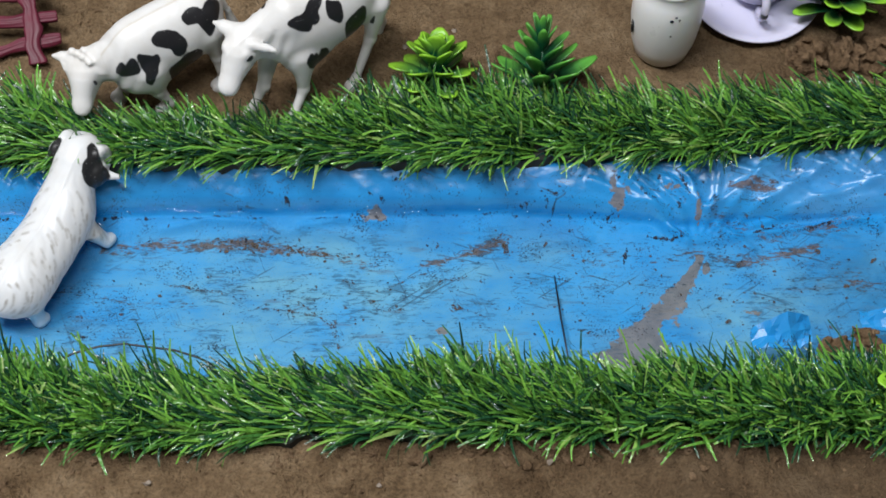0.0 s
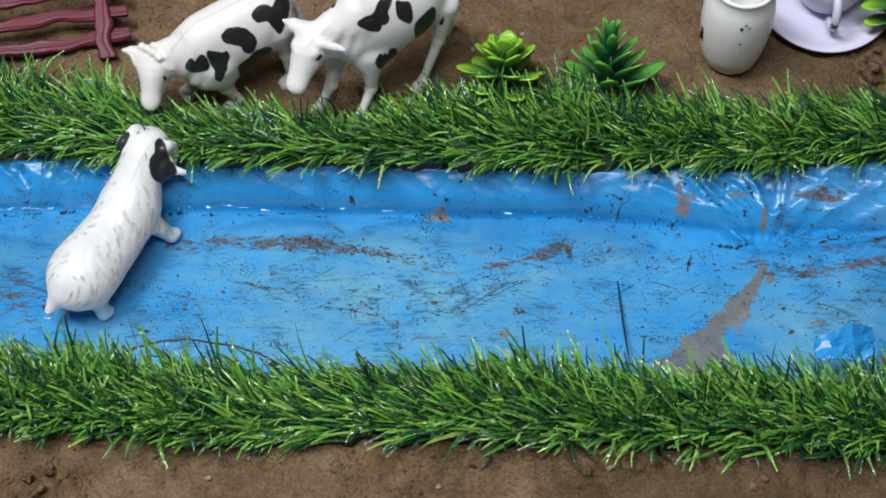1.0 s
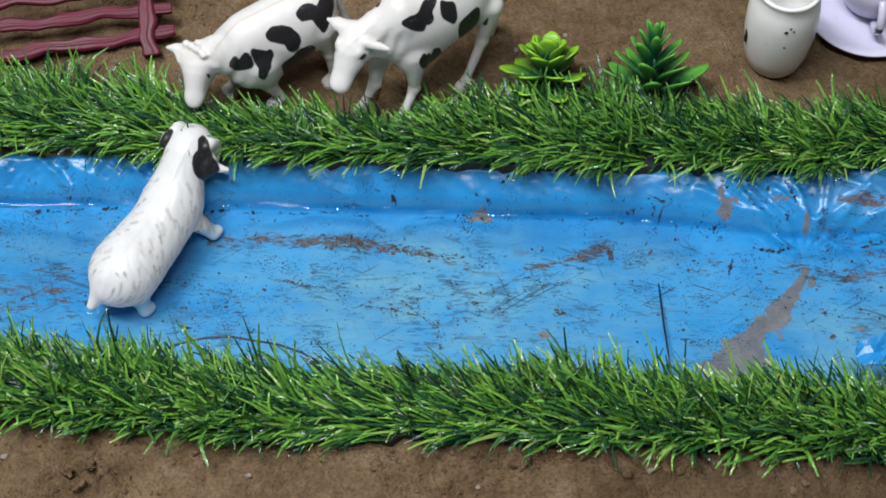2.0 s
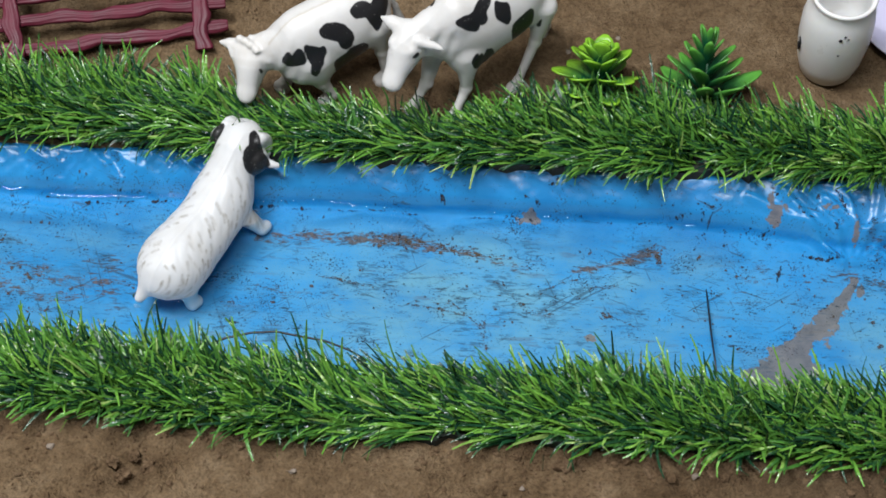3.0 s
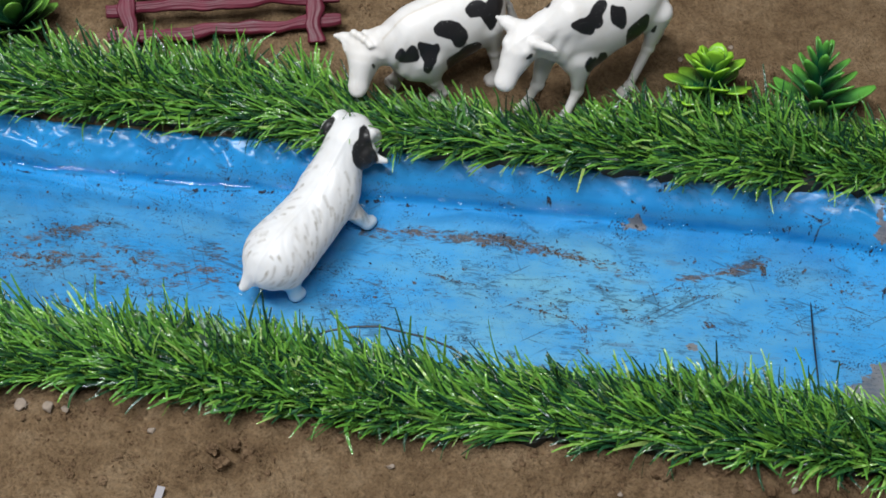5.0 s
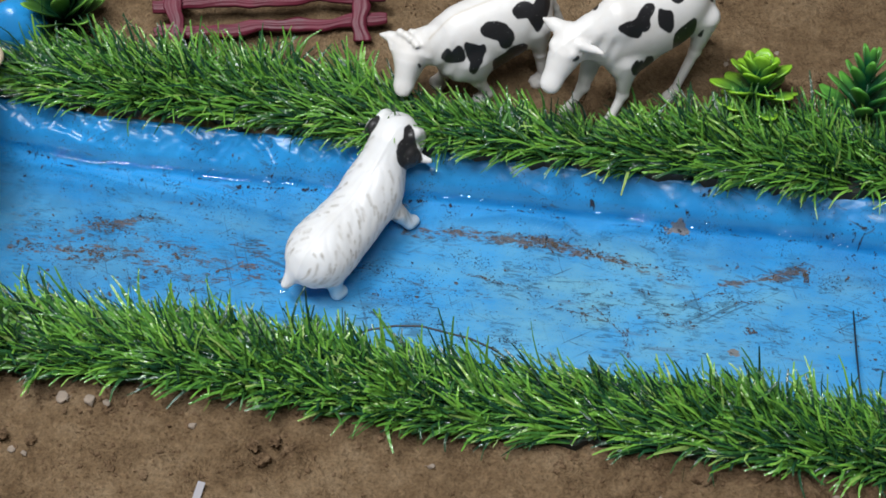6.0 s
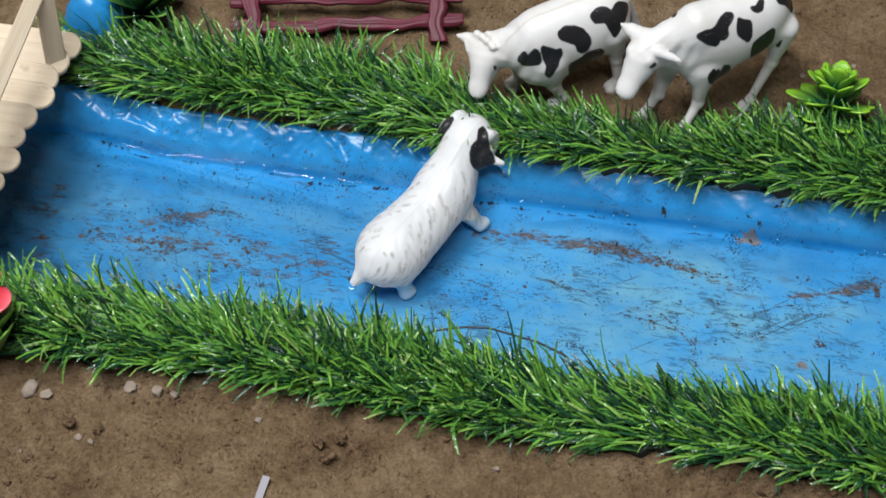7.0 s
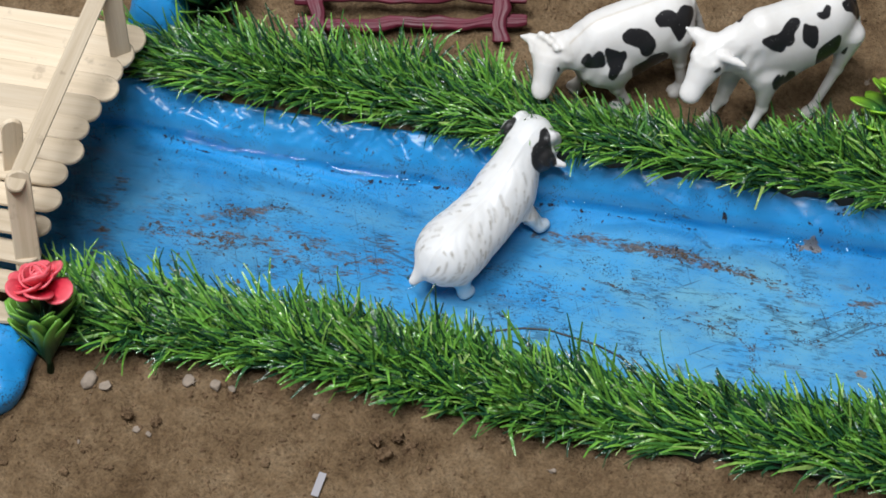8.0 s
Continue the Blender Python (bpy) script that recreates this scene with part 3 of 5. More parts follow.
def turf(name, start, lo, hi, count, seed, edge, size, rise, label):
    """A strip of artificial turf: a backing and many curved ribbons. lo, hi: its sides as functions of x; edge: (lean towards -y at the lo side, lean towards +y at the hi side)."""
    rs = np.random.RandomState(seed)
    root = thing(name, None, pose(0, 0, 0), label, "turf strip")
    xs = np.arange(start, 0.2, 0.004)
    verts, faces = [], []
    for n, x in enumerate(xs):
        wob = 0.0012 * math.sin(x * 300) + 0.001 * math.sin(x * 730)
        # Near-black edge hung low: the backing, and the shaded gap under the turf.
        for y in (lo(x) + wob - 0.0014, hi(x) - wob):
            verts += [(x, y, -0.0028), (x, y, 0.003)]
        if n:
            a, b = 4 * (n - 1), 4 * n
            faces += [(a + 1, b + 1, b + 3, a + 3), (a, a + 1, a + 3, a + 2)] if n == 1 else [(a + 1, b + 1, b + 3, a + 3)]
            faces += [(a, b, b + 1, a + 1), (a + 2, a + 3, b + 3, b + 2)]
    part("backing", mesh_of("backing", verts, faces, MAT_BACK, False), root, "dark woven backing")
    verts, faces = [], []
    tufts = count // 8
    for _ in range(tufts):
        x = rs.uniform(start, 0.198)
        v = rs.rand()
        y = lo(x) + (hi(x) - lo(x)) * v
        side = edge[0] * max(0, 1 - v * 2.6) + edge[1] * max(0, (v - 0.62) * 2.6)
        flow = 1.2 * N1(np.array(x * 20 + seed), np.array(y * 45 + seed)).item() + np.interp(x, [-0.25, 0.0, 0.15], [-0.95, -0.9, -0.7])
        kick = rs.normal(0, (0.30, 0.20))
        sweep = rs.normal(0, 0.5, 2)
        face = rs.normal(0, 0.28, 3)
        for _ in range(8):
            px, py = x + rs.normal(0, 0.0012), y + rs.normal(0, 0.0012)
            dx = flow + kick[0] + rs.normal(0, 0.30)
            dy = side + 0.22 + kick[1] + rs.normal(0, 0.24)
            length = rs.uniform(0.0115, 0.0225) * (0.85 if abs(side) > 0.5 else 1.0)
            if rs.rand() < 0.05:
                length *= 1.3
                dx, dy = dx * 0.5, dy * 0.5 + 0.2
            if any((px - hx) ** 2 + (py - hy) ** 2 < 0.0068**2 for hx, hy in SHORT_GRASS):
                length *= 0.38
            length *= size
            if lo(x) > 0:
                length *= 1 - 0.45 * v * np.interp(x, [-0.125, -0.108, -0.035, -0.02, 0.04, 0.09], [0, 1, 1, 0, 0, 0.55])
            wide = rs.uniform(0.00042, 0.00070) * (1.0 if size == 1 else 1.1)
            d = np.array([dx, dy, rise])
            d /= np.linalg.norm(d)
            w = np.array([-d[1], d[0], rs.uniform(-0.4, 0.4)]) + face + rs.normal(0, 0.24, 3)
            w -= d * (w @ d)
            w /= np.linalg.norm(w)
            droop = rs.uniform(0.1, 1.0) * (1.2 if abs(side) > 0.4 else 0.7)
            p = np.array([px, py, 0.0022])
            bend = sweep + rs.normal(0, 0.35, 2)
            base = len(verts)
            seg = 5
            for s in range(seg + 1):
                t = s / seg
                half = wide * (1 - 0.62 * max(0, t - 0.45) / 0.55)
                verts.append(p - w * half)
                verts.append(p + w * half)
                d2 = d + np.array([d[0] * 0.5 + bend[0], d[1] * 0.5 + bend[1], -1.0]) * droop * t * t * 1.7
                p = p + d2 / np.linalg.norm(d2) * length / seg
                if p[2] < 0.003 and lo(px) - 0.001 < p[1] < hi(px) + 0.001:
                    p[2] = 0.003
            for s in range(seg):
                a = base + 2 * s
                faces.append((a, a + 1, a + 3, a + 2))
    ob = part("grass", mesh_of("grass", verts, faces, BLADE, True), root, "glossy green plastic grass blades")
    ob["kind"] = "stuff"
    return root


turf("far_turf_strip", -0.266, lambda x: far_edge(x) + np.interp(x, [-0.266, -0.16, -0.11, 0.1], [0.0035, 0.0045, 0.0010, 0.0020]), lambda x: far_edge(x) + np.interp(x, [-0.266, -0.235, -0.125, -0.105, -0.035, 0.0, 0.02, 0.1], [0.012, 0.020, 0.020, 0.0150, 0.0150, 0.017, 0.0195, 0.0165]), 15000, 5, (-0.62, 0.30), 1.0, 0.72, "strip of glossy green artificial grass along the far riverbank")
turf("near_turf_strip", -0.256, lambda x: near_edge(x) - 0.0208 - np.interp(x, [0.07, 0.20], [0.0, 0.013]), lambda x: near_edge(x) - 0.0062 - np.interp(x, [0.09, 0.13, 0.20], [0.0, 0.0065, 0.013]), 15000, 9, (-0.55, 0.3), 0.95, 0.76, "strip of glossy green artificial grass along the near riverbank")

# ---------------------------------------------------------------- toy animals


def outline(u, w, corners):
    """Signed distance from points (u, w) to a closed outline with its corners rounded off, negative inside."""
    corners = [tuple(p * k + q * (1 - k) for p, q in zip(a, b)) for a, b in zip(corners, corners[1:] + corners[:1]) for k in (0.82, 0.18)]
    best, inside = np.full(u.shape, 99.0), np.zeros(u.shape, bool)
    for (ax, ay), (bx, by) in zip(corners, corners[1:] + corners[:1]):
        h = np.clip(((u - ax) * (bx - ax) + (w - ay) * (by - ay)) / ((bx - ax) ** 2 + (by - ay) ** 2 + 1e-9), 0, 1)
        best = np.minimum(best, np.hypot(u - ax - h * (bx - ax), w - ay - h * (by - ay)))
        if ay != by:
            inside ^= ((ay > w) != (by > w)) & (u < (bx - ax) * (w - ay) / (by - ay) + ax)
    return np.where(inside, -best, best)


def toy(name, field, lo, hi, step, material, patches, view_axes, at, label, category, grime=None, stroke=None):
    """patches: outlines placed from pixel positions and projected along the camera's view, which is given by its right,
    its up and the middle of the body.
    """
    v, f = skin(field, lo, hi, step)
    right, up, middle = (np.array(q, float) for q in view_axes)
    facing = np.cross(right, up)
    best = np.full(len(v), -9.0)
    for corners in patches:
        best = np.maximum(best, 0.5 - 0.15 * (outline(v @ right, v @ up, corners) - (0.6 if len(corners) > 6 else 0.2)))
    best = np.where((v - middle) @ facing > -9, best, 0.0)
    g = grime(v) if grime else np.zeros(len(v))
    cut = stroke(v) if stroke else np.zeros(len(v))
    me = mesh_of(name, (v * MM).tolist(), f.tolist(), material, True, {"patch": best, "grime": g, "stroke": cut})
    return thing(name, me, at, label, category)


def shaped(X, Y, Z, a, b, stations, dent=None):
    """Distance to a form with oval sections along a to b. stations: rows of (way along, half width, half depth)."""
    a, b = np.array(a, float), np.array(b, float)
    f = (b - a) / np.linalg.norm(b - a)
    side = np.array((-f[1], f[0], 0.0))
    side /= np.linalg.norm(side)
    n = np.cross(side, f)
    P = np.stack([X - a[0], Y - a[1], Z - a[2]], -1)
    l, q, c = P @ f, P @ side, P @ n
    along_it, wide, deep = np.array(stations, float).T
    w, h = np.interp(l, along_it, wide), np.interp(l, along_it, deep)
    d = (np.sqrt((q / w) ** 2 + (c / h) ** 2) - 1) * np.minimum(w, h)
    d = np.maximum(d, np.maximum(along_it[0] - l, l - along_it[-1]))
    return d + dent(l, q, c) if dent else d


def cow_field(spec):
    """A standing toy cow, nose towards +x, in millimetres. spec: its own numbers."""

    def f(X, Y, Z):
        zc, rz, ry, tail_x, chest = spec["zc"], spec["rz"], spec["ry"], spec["tail"], spec["chest"]
        mid, half = (tail_x + chest) / 2, (chest - tail_x) / 2
        d = egg(X, Y, Z, (mid, 0, zc), (half * 0.95, ry, rz * 0.93))
        d = blend(d, egg(X, Y, Z, (tail_x + 9.5, 0, zc + 3), (9.5, ry * 0.86, rz * 0.8)), 5)
        d = blend(d, egg(X, Y, Z, (chest - 10, 0, zc - 3), (9.5, ry * 0.8, rz * 0.95)), 5)
        d = blend(d, cone(X, Y, Z, (chest - 9, 0, spec["hump"] - 6), 6, (mid - 4, 0, zc + rz * 0.93 - 6), 6), 4)
        d = blend(d, egg(X, Y, Z, (mid - 2, spec["belly"][0], zc - spec["belly"][1]), (half * 0.72, ry * 0.9, rz * 0.86)), 4)
        poll, nose = np.array(spec["poll"], float), np.array(spec["nose"], float)
        d = blend(d, cone(X, Y, Z, (chest - 8, 0, spec["hump"] - 9), 7.2, poll * 0.98 + nose * 0.02, 4.2), 3)
        d = blend(d, cone(X, Y, Z, (chest - 5, 0, zc - 3), 6.0, poll * 0.72 + nose * 0.28 + np.array((-2, 0, -2)), 3.4), 4)
        d = blend(d, shaped(X, Y, Z, poll, nose, spec["head"], spec["scalp"]), 1.2)
        d = blend(d, cone(X, Y, Z, poll * 0.6 + nose * 0.4 + np.array((-2.4, 0.6, -2.6)), 3.2, nose + np.array((-2.8, -0.6, -0.2)), 1.4), 1.5)
        d = blend(d, egg(X, Y, Z, (spec["legs"][0][0][0] - 3.5, 4.5, zc - 11), (9, 4.6, 7)), 4)
        for s in (1, -1):
            side = np.array((-(nose - poll)[1], (nose - poll)[0], 0))
            side = side / np.linalg.norm(side) * s
            d = blend(d, egg(X, Y, Z, poll * 0.72 + nose * 0.28 + side * 3.9 + np.array((0, 0, 1.6)), (1.9, 1.9, 1.3)), 1)
        if spec["brisket"]:
            d = blend(d, egg(X, Y, Z, *spec["brisket"]), 4)
        # limbs: thigh, knee, hoof
        for top, knee, hoof, r in spec["legs"]:
            top, knee, hoof = (np.array(q, float) for q in (top, knee, hoof))
            d = blend(d, cone(X, Y, Z, top, r, knee, r * 0.42), 3)
            d = blend(d, egg(X, Y, Z, knee, (r * 0.47,) * 3), 0.8)
            d = blend(d, cone(X, Y, Z, knee, r * 0.42, hoof + np.array((-1.8, 0, 4.6)), r * 0.31), 1.0)
            d = blend(d, egg(X, Y, Z, hoof + np.array((-1.7, 0, 4.2)), (r * 0.42, r * 0.42, r * 0.34)), 0.6)
            d = blend(d, cone(X, Y, Z, hoof + np.array((-1.2, 0, 3.0)), r * 0.40, hoof + np.array((0.5, 0, 0.9)), r * 0.54), 0.6)
            cleft = hoof + np.array((1.6, 0, 1.0))
            d = d + 0.5 * np.exp(-(((Y - cleft[1]) / 0.45) ** 2)) * (np.hypot(X - cleft[0], Z - cleft[2]) < 2.2)
        for base, tip, root in spec["ears"]:
            base, tip = np.array(base, float), np.array(tip, float)
            d = blend(d, cone(X, Y, Z, base, root, base * 0.45 + tip * 0.55, root * 0.72), 1.2)
            d = blend(d, cone(X, Y, Z, base * 0.45 + tip * 0.55, root * 0.72, tip, 0.7), 0.6)
        for q in spec["knobs"]:
            d = blend(d, egg(X, Y, Z, q, (1.5, 1.5, 1.3)), 0.7)
        d = blend(d, cone(X, Y, Z, (tail_x + 1, 0, zc + rz * 0.5), 1.7, (tail_x - 3, 0, zc - 3), 1.1), 1)
        d = blend(d, cone(X, Y, Z, (tail_x - 3, 0, zc - 3), 1.1, (tail_x - 5, 0, zc - 13), 2.2), 1)
        # moulding seam along the back and folds of the neck
        d = d - 0.3 * np.exp(-((Y / 0.45) ** 2)) * (Z > zc)
        d = d + 0.22 * np.sin(X * 1.5 + Z * 0.5) * np.exp(-(((X - chest + 1) / 4) ** 2)) * (Z < zc + 8)
        return d

    return f


def legs_grime(v):
    return np.clip(1 - v[:, 2] / 8, 0, 1) * 0.45


def seam_grime(v):
    """Dirt on the hooves, in the moulding seam along back and face, and a yellowed cap of hair."""
    seam = np.exp(-((v[:, 1] / 0.42) ** 2)) * (v[:, 2] > 33) * (v[:, 0] > -14) * 0.95
    axis = np.array((6.8, 8.6, -10.7)) / 15.3
    cap = ((v - np.array((30.6, -5.4, 26.5))) @ axis < 5.2) & (v[:, 0] > 26) & (v[:, 2] < 33)
    return np.maximum(np.maximum(legs_grime(v), seam), 0.22 * cap)


def heading(dx, dy):
    return math.degrees(math.atan2(dy, dx))


def scalp_plate(l, q, c):
    """A raised cap of hair down to a scalloped edge, with the moulding seam down the face."""
    return -1.0 * (l < 4.6 + 0.9 * np.sin(q * 1.7) - 0.05 * q**2) * (c > -2.5) + 0.45 * np.exp(-((q / 0.55) ** 2)) * (c > 0)


def smooth_brow(l, q, c):
    """Brow ridges over both eyes and faint wrinkles round them."""
    ridge = np.exp(-(((l - 5.2) / 1.5) ** 2)) * np.exp(-(((np.abs(q) - 4.6) / 1.3) ** 2))
    socket = np.exp(-(((l - 7.6) / 1.1) ** 2)) * np.exp(-(((np.abs(q) - 4.9) / 1.4) ** 2))
    return -0.7 * ridge + 0.45 * socket


COW_AHEAD = {
    "belly": (0.5, 2.5), "zc": 38.5, "rz": 14.2, "ry": 10.2, "tail": -18.5, "chest": 25.0, "hump": 54.0, "poll": (31.0, -3.4, 40.5), "nose": (42.8, 3.4, 28.6),
    "head": [(-4.6, 0.6, 0.6), (-3.8, 3.2, 3.0), (-2, 4.8, 4.5), (0, 5.5, 5.3), (4, 6.1, 6.0), (7, 6.0, 6.0), (10, 5.0, 5.0), (14, 4.0, 3.8), (17, 3.9, 3.3), (19, 3.6, 2.9), (20.4, 2.6, 2.0), (21.2, 0.6, 0.5)],
    "scalp": smooth_brow, "brisket": None,
    "legs": [((15, 6.5, 30), (16.0, 8.2, 14), (22.6, 10.2, 2.0), 4.6), ((20, -5, 30), (26.4, -1.6, 12), (32.4, -0.9, 1.5), 4.6), ((-16, 6.0, 36), (-12.8, 6.8, 20), (-4.2, 8.2, 0), 4.7), ((-17, -6.0, 36), (-24, -7.5, 20), (-26, -8.0, 0), 4.7)],
    "ears": [((31.5, 2.2, 42.2), (25.8, 8.2, 41.2), 1.9), ((32.6, -6.2, 41.2), (36.8, -13.6, 41.6), 3.3)],
    "knobs": [],
}
COW_GRAZING = {
    "belly": (1.5, 4.0), "zc": 30.0, "rz": 13.0, "ry": 10.2, "tail": -19.0, "chest": 24.0, "hump": 40.0, "poll": (30.6, -5.4, 26.5), "nose": (37.4, 3.2, 15.8),
    "head": [(-4.2, 0.6, 0.6), (-3.4, 3.4, 2.8), (-2, 6.0, 3.9), (0, 7.0, 4.6), (3, 6.6, 5.2), (6, 5.2, 5.2), (9, 4.2, 4.4), (12, 3.6, 3.5), (15, 3.6, 2.9), (16.8, 3.0, 2.3), (18, 2.1, 1.6), (18.6, 0.6, 0.5)],
    "scalp": scalp_plate, "brisket": ((14.5, 1.5, 19.5), (8.5, 8.5, 8.5)),
    "legs": [((12, 6.5, 24), (10.8, 7.6, 12), (9.6, 8.6, 0), 5.8), ((15, -6, 24), (19, -5, 12), (20, -5, 0), 5.8), ((-12, 6.0, 28), (-13.0, 7.2, 15), (-12.0, 8.8, 0), 5.2), ((-13, -6.0, 28), (-20, -7.5, 15), (-21, -7.5, 0), 5.0)],
    "ears": [((29.5, -0.4, 27.0), (25.6, 2.8, 26.6), 1.7), ((33.4, -8.6, 27.4), (38.8, -12.8, 27.4), 2.5)],
    "knobs": [(30.2, -1.6, 30.6), (31.2, -4.0, 31.2), (32.2, -6.4, 31.2), (33.2, -8.6, 30.6)],
}
# Outlines in millimetres across the camera's view, placed from pixel positions.
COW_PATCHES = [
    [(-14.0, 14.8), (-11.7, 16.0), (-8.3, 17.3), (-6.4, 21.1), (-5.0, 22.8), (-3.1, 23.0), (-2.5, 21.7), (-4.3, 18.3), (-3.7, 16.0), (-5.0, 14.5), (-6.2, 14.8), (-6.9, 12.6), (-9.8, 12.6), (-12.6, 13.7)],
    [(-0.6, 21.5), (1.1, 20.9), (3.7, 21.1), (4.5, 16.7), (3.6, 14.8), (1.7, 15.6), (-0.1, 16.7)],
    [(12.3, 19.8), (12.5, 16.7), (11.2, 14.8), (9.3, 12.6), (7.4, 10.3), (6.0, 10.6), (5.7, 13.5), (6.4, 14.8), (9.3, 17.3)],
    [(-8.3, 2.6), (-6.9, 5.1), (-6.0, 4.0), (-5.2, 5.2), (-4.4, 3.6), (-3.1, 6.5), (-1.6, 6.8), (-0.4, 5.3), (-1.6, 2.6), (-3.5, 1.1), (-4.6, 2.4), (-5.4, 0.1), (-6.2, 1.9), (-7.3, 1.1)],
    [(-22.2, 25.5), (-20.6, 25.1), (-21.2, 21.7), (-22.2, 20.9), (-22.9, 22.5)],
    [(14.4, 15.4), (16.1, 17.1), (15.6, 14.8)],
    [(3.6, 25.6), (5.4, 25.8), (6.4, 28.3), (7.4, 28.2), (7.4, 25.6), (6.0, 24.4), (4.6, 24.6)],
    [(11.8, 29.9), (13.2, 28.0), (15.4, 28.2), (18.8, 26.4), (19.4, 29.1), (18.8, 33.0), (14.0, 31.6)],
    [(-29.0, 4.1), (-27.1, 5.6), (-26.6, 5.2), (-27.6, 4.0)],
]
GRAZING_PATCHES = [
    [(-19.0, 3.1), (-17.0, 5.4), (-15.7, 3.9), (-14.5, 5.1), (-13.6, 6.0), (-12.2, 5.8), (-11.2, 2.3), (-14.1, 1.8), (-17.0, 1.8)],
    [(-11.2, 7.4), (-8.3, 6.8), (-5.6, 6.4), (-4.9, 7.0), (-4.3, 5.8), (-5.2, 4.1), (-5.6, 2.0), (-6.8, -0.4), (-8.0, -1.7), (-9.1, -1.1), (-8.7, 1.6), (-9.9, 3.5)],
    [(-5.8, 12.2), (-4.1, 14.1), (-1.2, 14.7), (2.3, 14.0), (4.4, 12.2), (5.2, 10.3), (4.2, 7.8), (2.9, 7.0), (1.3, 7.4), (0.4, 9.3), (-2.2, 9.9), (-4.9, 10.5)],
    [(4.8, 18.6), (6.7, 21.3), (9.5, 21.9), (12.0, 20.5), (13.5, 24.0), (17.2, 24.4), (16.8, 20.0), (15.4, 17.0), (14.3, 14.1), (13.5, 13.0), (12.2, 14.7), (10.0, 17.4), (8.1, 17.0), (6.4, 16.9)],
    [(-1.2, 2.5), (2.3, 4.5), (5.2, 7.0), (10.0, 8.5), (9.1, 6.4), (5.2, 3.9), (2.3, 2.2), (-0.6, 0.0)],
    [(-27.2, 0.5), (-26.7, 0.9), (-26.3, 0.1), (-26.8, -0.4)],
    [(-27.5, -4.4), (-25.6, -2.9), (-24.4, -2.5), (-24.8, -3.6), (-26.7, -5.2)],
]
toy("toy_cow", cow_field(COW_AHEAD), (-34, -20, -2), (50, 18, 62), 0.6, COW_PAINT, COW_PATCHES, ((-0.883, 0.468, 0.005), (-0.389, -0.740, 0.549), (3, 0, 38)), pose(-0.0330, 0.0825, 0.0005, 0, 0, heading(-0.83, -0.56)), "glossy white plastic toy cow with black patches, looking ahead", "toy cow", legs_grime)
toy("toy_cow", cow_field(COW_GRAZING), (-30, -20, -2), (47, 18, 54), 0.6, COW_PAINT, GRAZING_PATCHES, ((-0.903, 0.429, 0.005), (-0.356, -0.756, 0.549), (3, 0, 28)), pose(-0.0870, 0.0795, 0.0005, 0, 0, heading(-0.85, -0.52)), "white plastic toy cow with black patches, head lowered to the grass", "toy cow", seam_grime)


def fleece(v):
    """Short combed strokes of darker colour that sweep back and down both flanks from the spine."""
    rs = np.random.RandomState(19)
    girth = np.arctan2(np.abs(v[:, 1]), v[:, 2] - 15.0) * 11.5
    cut = np.zeros(len(v))
    for side in (-1, 1):
        mine = v[:, 1] * side > 0
        for x in np.arange(-25, 24, 2.7):
            for q in np.arange(4.0, 25, 3.3):
                if rs.rand() < 0.22:
                    continue
                ax, aq = x + rs.uniform(-1.5, 1.5), q + rs.uniform(-1.4, 1.4)
                lean, size, wide = rs.normal(-0.5, 0.16), rs.uniform(2.0, 4.4), rs.uniform(0.42, 0.66)
                bx, bq = ax + lean * size, aq + 0.86 * size
                h = np.clip(((v[:, 0] - ax) * (bx - ax) + (girth - aq) * (bq - aq)) / size**2, 0, 1)
                dist = np.hypot(v[:, 0] - ax - h * (bx - ax), girth - aq - h * (bq - aq))
                cut = np.maximum(cut, np.clip(1.4 - dist / wide, 0, 1) * mine * rs.uniform(0.45, 1.0))
    return cut * np.clip((26 - v[:, 0]) / 4, 0, 1) * np.clip((v[:, 2] - 5) / 3, 0, 1)


